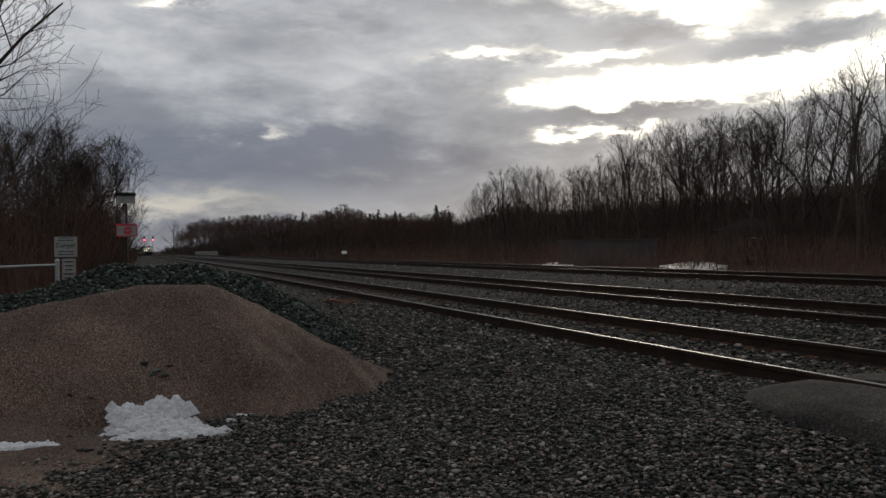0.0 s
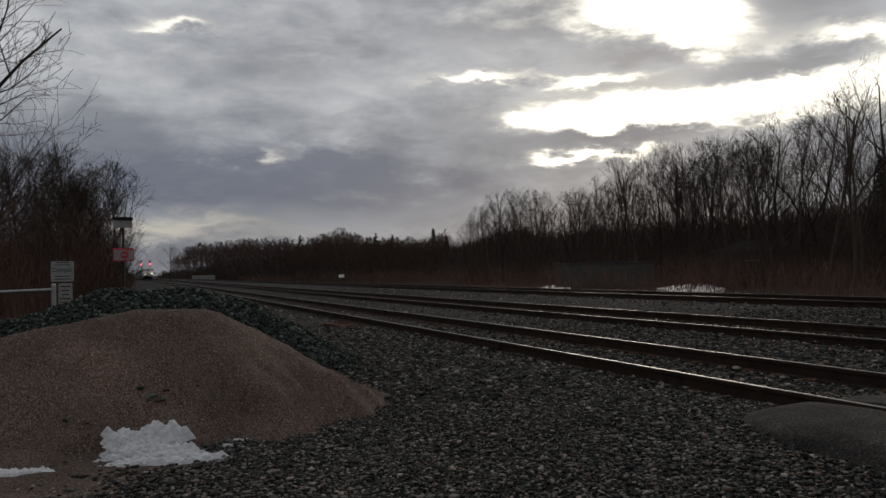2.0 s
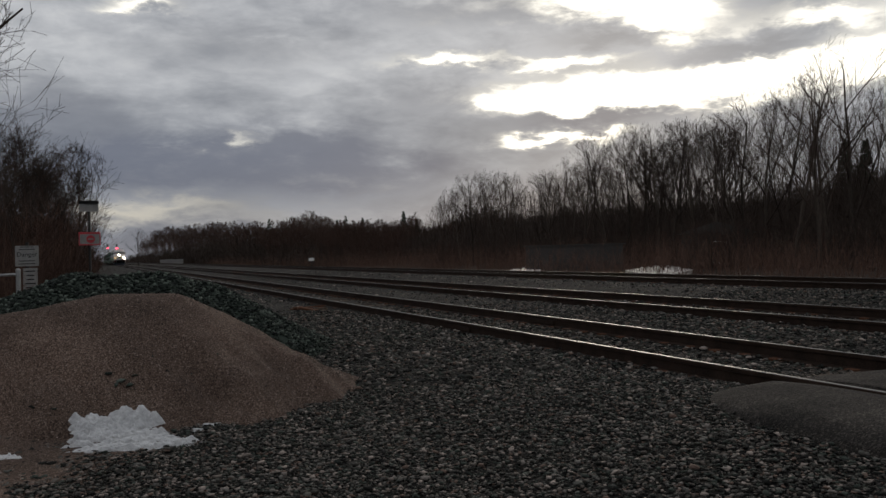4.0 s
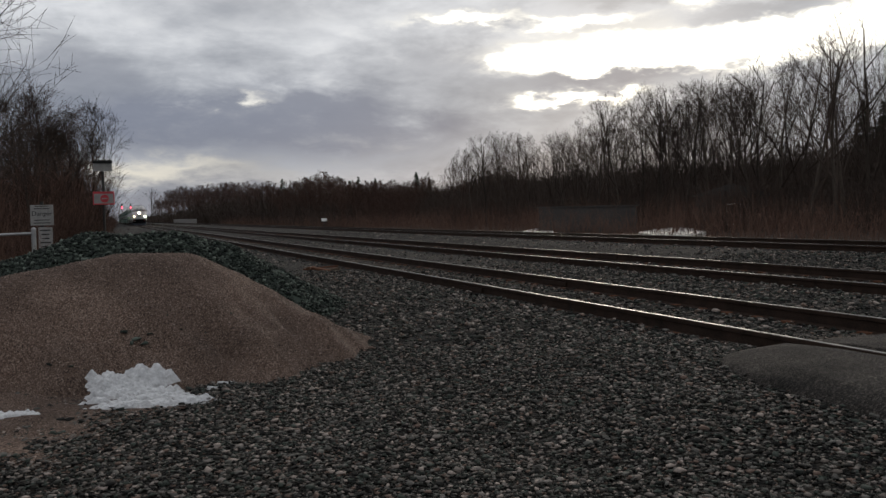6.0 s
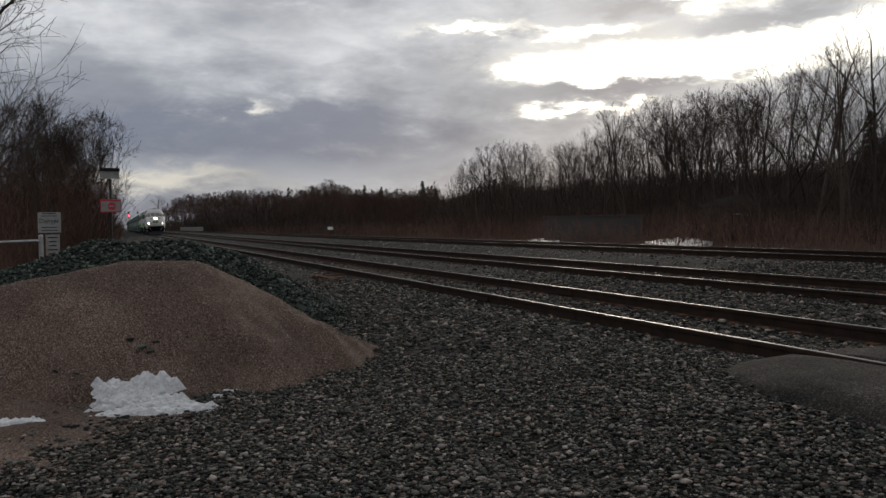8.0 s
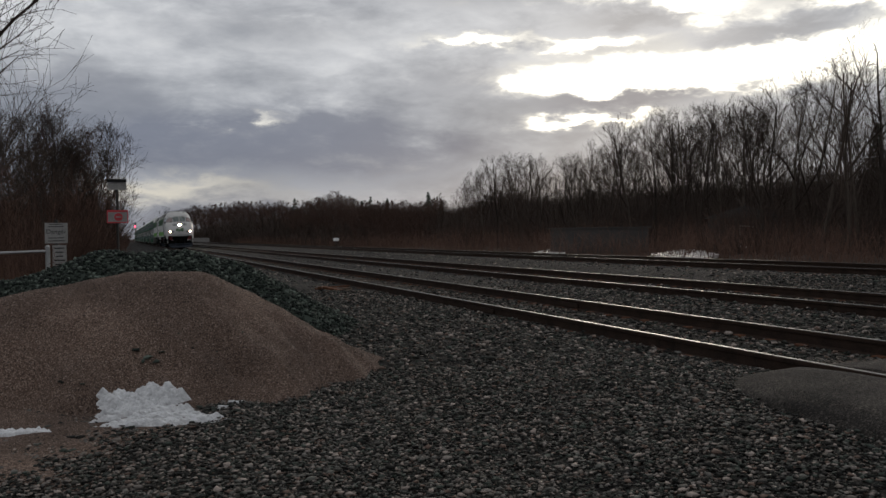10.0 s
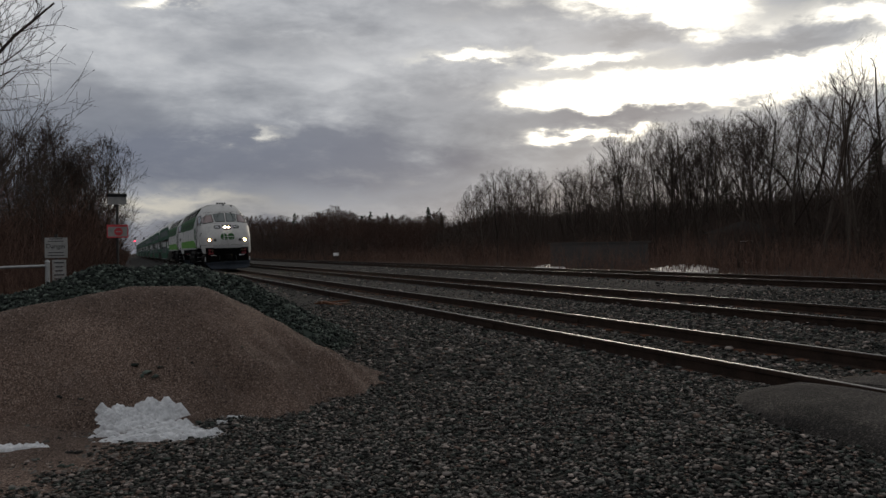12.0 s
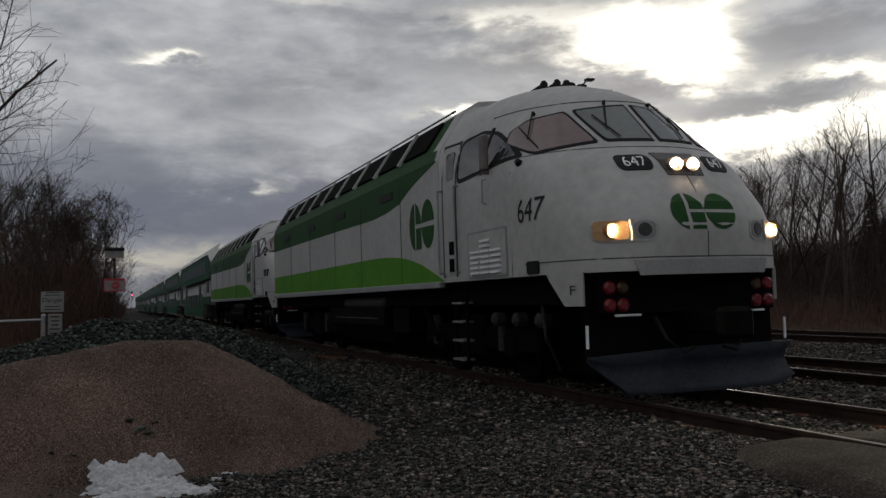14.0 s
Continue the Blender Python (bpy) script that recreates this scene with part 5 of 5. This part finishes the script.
        part("door_frame", join(*[plate(o, fl, 0.02, 0.5) for o in ([(3.415, 1.55), (3.415, 3.60), (3.44, 3.60), (3.44, 1.55)], [(3.95, 1.55), (3.95, 3.60), (3.975, 3.60), (3.975, 1.55)], [(3.44, 3.565), (3.44, 3.59), (3.95, 3.59), (3.95, 3.565)])]), SEAM, d)
        for y in (3.34, 4.03):
            part("handrail", join(tube([fl(y, 1.62, 0.07), fl(y, 2.9, 0.07)], [0.015, 0.015], 6), tube([fl(y, 1.62, 0), fl(y, 1.62, 0.07)], [0.015, 0.015], 6), tube([fl(y, 2.9, 0), fl(y, 2.9, 0.07)], [0.015, 0.015], 6)), STEEL, cab)
        # no hollow is cut: black plates paint the shade inside the steps
        for z in (1.72, 1.98):
            part("step_recess", plate([(3.45, z - 0.09), (3.45, z + 0.11), (3.72, z + 0.11), (3.72, z - 0.09)], fl, 0.022), BLACK, d, "black plate painted as the shade of a step recess")
        lp = part("louver_panel", plate(rounded([(1.62, 1.50), (1.62, 2.16), (2.98, 2.16), (2.98, 1.50)], 0.08), fl, 0.012, 0.4), GREY_PAINT, cab, "grey louvred panel")
        part("louver_face", plate(rounded([(1.66, 1.53), (1.66, 2.13), (2.94, 2.13), (2.94, 1.53)], 0.08), fl, 0.018, 0.4), WHITE, lp)
        for c in range(3):
            for k in range(7):
                if c == 2 and k > 4 or c == 0 and k > 4:
                    continue
                y, z = 1.80 + 0.36 * c, 1.58 + 0.073 * k
                part("slat", moved(box(-0.012, -0.155, -0.02, 0.03, 0.155, 0.012), Matrix.Translation(fl(y + 0.15, z, 0.018)) @ pose(0, 0, 0, 0, 0, 0 if s > 0 else 180)), NUMBER_WHITE, lp, "pressed louvre")
        g = letters("647", 0.42)
        part("side_number", ([tuple(fl(0.98 + s * x * 0.95, y + 2.28, 0.008)) for x, y, z in g[0]], g[1]), SIGN_BLACK, cab, "black numerals")
        part("panel_seam", tube([fl(1.5, 1.5, 0.001), fl(1.5, 2.85, 0.001)], [0.007, 0.007], 5), SEAM, cab)
        part("mirror", join(box(s * 1.62 - 0.03, 2.14, 2.97, s * 1.62 + 0.05, 2.32, 3.46, 0.02), tube([(s * 1.45, 2.2, 2.93), (s * 1.66, 2.2, 2.93)], [0.02, 0.02], 6)), MIRROR_SHELL, cab, "upright rear-view mirror")
        part("grab_iron", tube([fl(2.30, 2.85, 0.0), fl(2.30, 2.85, 0.05), fl(2.30, 2.52, 0.05), fl(2.30, 2.52, 0.0)], [0.012] * 4, 6), STEEL, cab)
    # roof things of the cab
    for x, y in ((-0.24, 3.1), (-0.08, 2.98), (0.08, 2.98), (0.24, 3.1), (0.0, 3.45)):
        z = 4.405
        part("horn", join(tube([(x, y + 0.35, z), (x, y, z + 0.01), (x, y - 0.10, z + 0.02)], [0.025, 0.035, 0.062], 12), tube([(x, y + 0.1, z - 0.15), (x, y + 0.1, z)], [0.02, 0.02], 6)), SIGN_BLACK, cab, "black air horn")
    part("antenna", join(box(0.02, 2.40, 4.20, 0.15, 2.70, 4.30, 0.01), tube([(0.08, 2.5, 4.28), (0.05, 2.2, 4.31)], [0.012, 0.012], 5), box(0.0, 2.12, 4.29, 0.12, 2.22, 4.32)), SIGN_BLACK, cab)
    part("antenna", box(0.55, 2.5, 4.15, 0.65, 2.65, 4.27, 0.01), SIGN_BLACK, cab)
    # hood
    L = 19.75
    prof = [(1.58, 1.48), (1.58, 3.42), (1.52, 3.60), (1.12, 4.20), (0.85, 4.38), (0, 4.44)]
    ring = prof + [(-x, z) for x, z in prof[-2::-1]]
    hood = part("hood", prism(ring, CAB_END - 0.02, L), WHITE, loco, "white hood with green bands")
    for s in (-1, 1):
        hs = hood_side(s)
        top = [(y, 3.42) for y in np.linspace(L - 0.02, 4.25, 24)]
        low = [(4.25, 3.40), (4.6, 3.33), (5.2, 3.22), (5.7, 3.10), (6.2, 2.95), (7.0, 2.86), (8.0, 2.82), (11.2, 2.84), (15, 2.86), (L - 0.02, 2.88)]
        part("upper_band", plate(top + low, hs, 0.005, 1.2), DARK_GREEN, hood, "dark green upper band")
        low2 = [(L - 0.02, 1.54), (4.0, 1.50)]
        hi = [(4.3, 1.60), (5.05, 1.80), (5.7, 1.92), (6.3, 1.99), (7.0, 2.03), (7.9, 2.05), (11.3, 2.05), (L - 0.02, 2.05)]
        part("lower_band", plate(low2 + hi, hs, 0.005, 1.2), LIGHT_GREEN, hood, "bright green lower band")
        for o in logo(0.40, 5.02, 2.46, 0.78 * (-s) * -1):
            part("emblem_piece", plate(o, hs, 0.007, 0.3), DARK_GREEN, hood, "green emblem shape")
        for y in (6.15, 8.9, 11.25, 14.1, 16.8):
            part("panel_seam", tube([hs(y, 1.5, 0.006), hs(y, 3.28, 0.006)], [0.006, 0.006], 4), SEAM, hood)
        part("sill", box(s * 1.56 - 0.06, CAB_END, 1.40, s * 1.56 + 0.06, L, 1.50, 0.01), GREY_PAINT, hood, "pale sill beam")
        # sloping grilles and fans housings along the roof edge
        nrm = Vector((s * 0.60, 0, 0.40)).normalized()
        def slope(y, t, off=0.0, s=s, nrm=nrm):
            return Vector((s * (1.52 - 0.40 * t), y, 3.60 + 0.60 * t)) + nrm * off
        part("roof_band", plate([(4.5, -0.0), (4.5, 1.0), (L - 0.05, 1.0), (L - 0.05, 0.0)], slope, 0.006, 2.0), DARK_GREEN, hood, "dark green roof edge")
        y = 4.9
        while y < L - 1.6:
            part("roof_grille", plate([(y, 0.12), (y, 0.92), (y + 1.25, 0.92), (y + 1.25, 0.12)], slope, 0.05, 2.0), BLACK, hood, "black intake grille")
            part("grille_rib", plate([(y + 1.38, 0.02), (y + 1.38, 1.0), (y + 1.46, 1.0), (y + 1.46, 0.02)], slope, 0.07, 2.0), WHITE, hood, "pale rib")
            y += 1.62
        for y in (6.6, 10.2, 13.4, 17.0):
            part("hood_vent", plate([(y, 3.08), (y, 3.22), (y + 0.8, 3.22), (y + 0.8, 3.08)], hs, 0.02, 0.5), SIGN_BLACK, hood, "dark slot vent")
        part("eave_band", plate([(4.3, 0.0), (4.3, 1.0), (L - 0.03, 1.0), (L - 0.03, 0.0)], lambda y, t, off, s=s: Vector((s * (1.58 - 0.06 * t + off), y, 3.42 + 0.18 * t)), 0.006, 3.0), DARK_GREEN, hood, "dark green eave")
        part("roof_rail", tube([slope(4.4, 1.05, 0.06), slope(L - 0.2, 1.05, 0.06)], [0.02, 0.02], 5), STEEL, hood)
    for y in (7.2, 9.6, 15.0, 17.4):
        part("roof_fan", tube([(0, y, 4.36), (0, y, 4.50)], [0.62, 0.58], 24), DARK_STEEL, hood, "round roof fan")
    # underframe
    part("frame", join(box(-1.35, 0.3, 1.12, 1.35, L - 0.1, 1.47), box(-1.2, -0.05, 1.0, 1.2, 0.5, 1.46)), BLACK, loco, "black underframe")
    # added sill and boxes: they keep light from passing beneath the body
    part("centre_sill", join(box(-0.55, 0.6, 0.20, 0.55, L - 0.6, 1.12), box(-1.3, 6.7, 0.62, 1.3, 7.7, 1.12), box(-1.3, 12.6, 0.60, 1.3, 13.2, 1.12)), BLACK, loco, "black sill and boxes added to block light under the body")
    part("fuel_tank", prism([(-1.4, 1.1), (-1.45, 0.75), (-1.15, 0.38), (1.15, 0.38), (1.45, 0.75), (1.4, 1.1)], 7.9, 12.4), BLACK, loco, "black fuel tank")
    make_truck(loco, 4.1, (-1.4, 1.4))
    make_truck(loco, 15.6, (-1.4, 1.4))
    # steps under the door
    for s in (-1, 1):
        st = part("ladder", join(box(s * 1.48 - 0.02, 3.33, 0.28, s * 1.48 + 0.02, 3.37, 1.45), box(s * 1.48 - 0.02, 3.80, 0.28, s * 1.48 + 0.02, 3.84, 1.45)), BLACK, loco, "side ladder")
        for z in (0.32, 0.60, 0.88, 1.16):
            part("rung", box(s * 1.46 - 0.09, 3.37, z - 0.015, s * 1.46 + 0.09, 3.80, z + 0.015), STEEL, st)
    # pilot, plow, coupler, tail lamps
    part("pilot", box(-1.30, 0.10, 0.40, 1.30, 0.24, 1.42, 0.03), BLACK, loco, "black pilot plate")
    vs, fs = [], []
    for back in (0.0, 0.05):
        for half, y, top, bend in ((-1.38, 0.02, 0.52, 0.0), (-1.05, -0.06, 0.55, 0.7), (-0.55, -0.10, 0.58, 1.0), (0.0, -0.12, 0.60, 1.0), (0.55, -0.10, 0.60, 1.0), (1.05, -0.06, 0.60, 0.9), (1.40, 0.02, 0.60, 0.8)):
            foot = 0.10 if abs(half) < 1.2 else 0.20 if half > 0 else 0.40
            for t, out in ((0.0, 0.16), (0.3, 0.05), (0.55, 0.04), (0.8, 0.13), (1.0, 0.27)):
                vs.append((half * (1 - (0.03 if half < 0 else 0.05) * t), y - out * (0.45 + 0.55 * bend) + back, top + (foot - top) * t))
    for k in range(6):
        for t in range(4):
            a = k * 5 + t
            fs += [(a, a + 1, a + 6, a + 5), (a + 35, a + 40, a + 41, a + 36)]
    rim = [k * 5 for k in range(7)] + [30 + t for t in range(1, 5)] + [k * 5 + 4 for k in range(5, -1, -1)] + [t for t in range(3, 0, -1)]
    fs += [(a, b, b + 35, a + 35) for a, b in zip(rim, rim[1:] + rim[:1])]
    part("plow", (vs, fs), PLOW, loco, "blue-grey snow plow", smooth=True)
    part("coupler", join(box(-0.12, -0.75, 0.75, 0.12, 0.2, 1.0, 0.03), box(-0.19, -0.95, 0.70, 0.19, -0.70, 1.05, 0.05)), BLACK, loco, "black coupler")
    for s in (-1, 1):
        part("hose", tube([(s * 0.5, -0.05, 0.95), (s * 0.52, -0.3, 0.7), (s * 0.35, -0.4, 0.55), (s * 0.2, -0.35, 0.6)], [0.025] * 4, 6), RUBBER, loco)
        part("grab_bar", tube([(s * 0.70, -0.07, 0.98), (s * 1.04, -0.07, 0.98)], [0.014, 0.014], 6), NUMBER_WHITE, loco, "white grab bar")
        part("grab_bar", tube([(s * 1.38, -0.02, 0.62), (s * 1.38, -0.02, 0.88)], [0.018, 0.018], 6), NUMBER_WHITE, loco, "white grab bar")
        for x, z, mat in ((1.10, 1.30, TAIL_RED), (0.93, 1.30, TAIL_AMBER), (1.10, 1.10, TAIL_RED), (0.93, 1.10, TAIL_RED)):
            part("tail_lamp", join(tube([(s * x, 0.02, z), (s * x, -0.085, z), (s * x, -0.11, z)], [0.078, 0.078, 0.05], 16)), mat, loco, "coloured marker lamp")
    # fittings that catch the light along the underside
    for s in (-1, 1):
        part("air_reservoir", tube([(s * 1.28, 8.0, 1.18), (s * 1.28, 8.05, 1.18), (s * 1.28, 11.2, 1.18), (s * 1.28, 11.25, 1.18)], [0.05, 0.13, 0.13, 0.05], 14), DARK_STEEL, loco, "dark air reservoir")
        part("tank_rail", box(s * 1.44 - 0.012, 8.3, 0.86, s * 1.44 + 0.012, 11.9, 0.885), DARK_STEEL, loco, "worn steel edge of the tank")
        for y in (1.35, 2.05, 2.75):
            part("brake_cylinder", tube([(s * 1.16, y, 0.92), (s * 1.30, y, 0.92), (s * 1.34, y, 0.92)], [0.10, 0.10, 0.05], 12), DARK_STEEL, loco, "round brake cylinder")
        part("sand_pipe", tube([(s * 1.30, 1.25, 1.2), (s * 1.28, 1.2, 0.7), (s * 0.95, 1.45, 0.25)], [0.022] * 3, 6), DARK_STEEL, loco)
        part("damper", tube([(s * 1.24, 5.3, 0.55), (s * 1.28, 5.9, 1.15)], [0.05, 0.05], 8), BLACK, loco)
        part("side_valve", plate(rounded([(0.75, 1.50), (0.75, 1.66), (1.05, 1.66), (1.05, 1.50)], 0.3), flank(s), 0.02), RUBBER, cab, "dark oval cover")
    return loco


# ---- double-deck coach ----
def make_coach():
    coach = thing("passenger_coach", "white and green double-deck commuter coach", "railway coach", None, "coaches of the train")
    L = 25.5
    # side outline: lower floor between the trucks, chamfered ends
    out = [(0.15, 1.25), (3.6, 1.25), (5.0, 0.48), (L - 5.0, 0.48), (L - 3.6, 1.25), (L - 0.15, 1.25), (L, 1.6), (L, 3.7), (L - 1.8, 4.72), (1.8, 4.72), (0, 3.7), (0, 1.6)]
    vs, fs = [], []
    n = len(out)
    for x, inset in ((-1.30, 0.0), (-1.5, 0.12), (1.5, 0.12), (1.30, 0.0)):
        for y, z in out:
            if abs(x) < 1.4:
                z = min(z, 4.72)
                vs.append((x * (0.55 if z > 4.5 else 1), y, z + (0.13 if z > 4.5 else 0)))
            else:
                vs.append((x, y, z if z < 4.5 else 4.15))
    # rings from one side over to the other
    for r in range(3):
        for i in range(n):
            a, b = r * n + i, r * n + (i + 1) % n
            fs.append((a, b, b + n, a + n))
    fs.append(tuple(range(n))[::-1])
    fs.append(tuple(range(3 * n, 4 * n)))
    body = part("body", (vs, fs), WHITE, coach, "white chamfered coach body")
    for s in (-1, 1):
        def pl(y, z, off=0.0, s=s):
            return Vector((s * (1.5 + off), y, z))
        part("lower_band", plate([(5.15, 0.58), (L - 5.15, 0.58), (L - 3.9, 1.28), (L - 0.4, 1.36), (L - 0.4, 1.75), (0.4, 1.75), (0.4, 1.36), (3.9, 1.28)], pl, 0.006, 3), COACH_GREEN, body, "green lower band")
        part("upper_band", plate([(0.35, 2.75), (L - 0.35, 2.75), (L - 0.35, 3.58), (L - 1.2, 4.05), (1.2, 4.05), (0.35, 3.58)], pl, 0.006, 3), COACH_GREEN, body, "green upper band")
        for k in range(9):
            y = 3.0 + 2.18 * k
            part("upper_window", plate(rounded([(y, 3.12), (y, 3.82), (y + 1.75, 3.82), (y + 1.75, 3.12)], 0.12), pl, 0.012, 2), COACH_GLASS, body, "dark upper window")
        for k in range(7):
            y = 5.4 + 2.15 * k
            part("lower_window", plate(rounded([(y, 1.18), (y, 1.95), (y + 1.7, 1.95), (y + 1.7, 1.18)], 0.12), pl, 0.014, 2), COACH_GLASS, body, "dark lower window")
        for y in (1.3, L - 2.5):
            part("end_window", plate(rounded([(y, 1.95), (y, 2.65), (y + 1.2, 2.65), (y + 1.2, 1.95)], 0.12), pl, 0.012, 2), COACH_GLASS, body, "dark window")
        for y in (6.3, L - 7.6):
            part("door", plate([(y, 0.62), (y, 2.45), (y + 1.3, 2.45), (y + 1.3, 0.62)], pl, 0.018, 3), COACH_GREEN, body, "green sliding door")
    for y in (2.4, L - 2.4):
        t = part("truck", join(box(-1.1, y - 1.6, 0.45, -0.98, y + 1.6, 0.8), box(0.98, y - 1.6, 0.45, 1.1, y + 1.6, 0.8), box(-1.0, y - 0.3, 0.5, 1.0, y + 0.3, 1.2)), BLACK, coach)
        for dy in (-1.1, 1.1):
            for s in (-1, 1):
                part("wheel", tube([(s * 0.70, y + dy, 0.42), (s * 0.83, y + dy, 0.42)], [0.42, 0.42], 20), RAIL_SIDE, t)
    return coach


# ---- what moves ----
def motions():
    top, lean = TRACKS[0][1], -math.degrees(math.atan(TRACKS[0][2] / GAUGE))

    def front(t):
        return 8.804 + 24.31 * (14 - t) + 0.0163 * (14 - t) ** 2

    def roll_in(ob, behind):
        walk(ob, [(t, pose(TRACKS[0][0], front(t) + behind, top, 0, lean, 0)) for t in range(15)])

    first = make_locomotive()
    second = copy_thing(first, Matrix())
    for o in second.children_recursive:
        if o.type == "MESH" and o.data.materials[0] in (LAMP_ON, BULB):
            o.data = o.data.copy()
            o.data.materials[0] = LAMP_OFF
    # its number cannot be read: plain bars
    for o in second.children_recursive:
        if o.name.startswith("side_number"):
            s = 1 if o.data.vertices[0].co.x > 0 else -1
            strip = join(*[plate([(y, 2.18), (y, 2.42), (y + 0.16, 2.42), (y + 0.16, 2.18)], flank(s), 0.008) for y in (0.68, 0.90, 1.12)])
            me = bpy.data.meshes.new("number_bars")
            me.from_pydata(strip[0], [], strip[1])
            me.materials.append(SIGN_BLACK)
            o.data = me
        elif o.name.startswith("number."):
            o.data = o.data.copy()
            o.data.materials[0] = SIGN_BLACK
    second["label"] = "white and green diesel locomotive coupled second"
    coach = make_coach()
    train = [(first, 0.0), (second, 20.73)]
    y = 41.6
    for k in range(9):
        train.append((coach if k == 0 else copy_thing(coach, Matrix()), y))
        y += 25.95
    for ob, behind in train:
        roll_in(ob, behind)


motions()
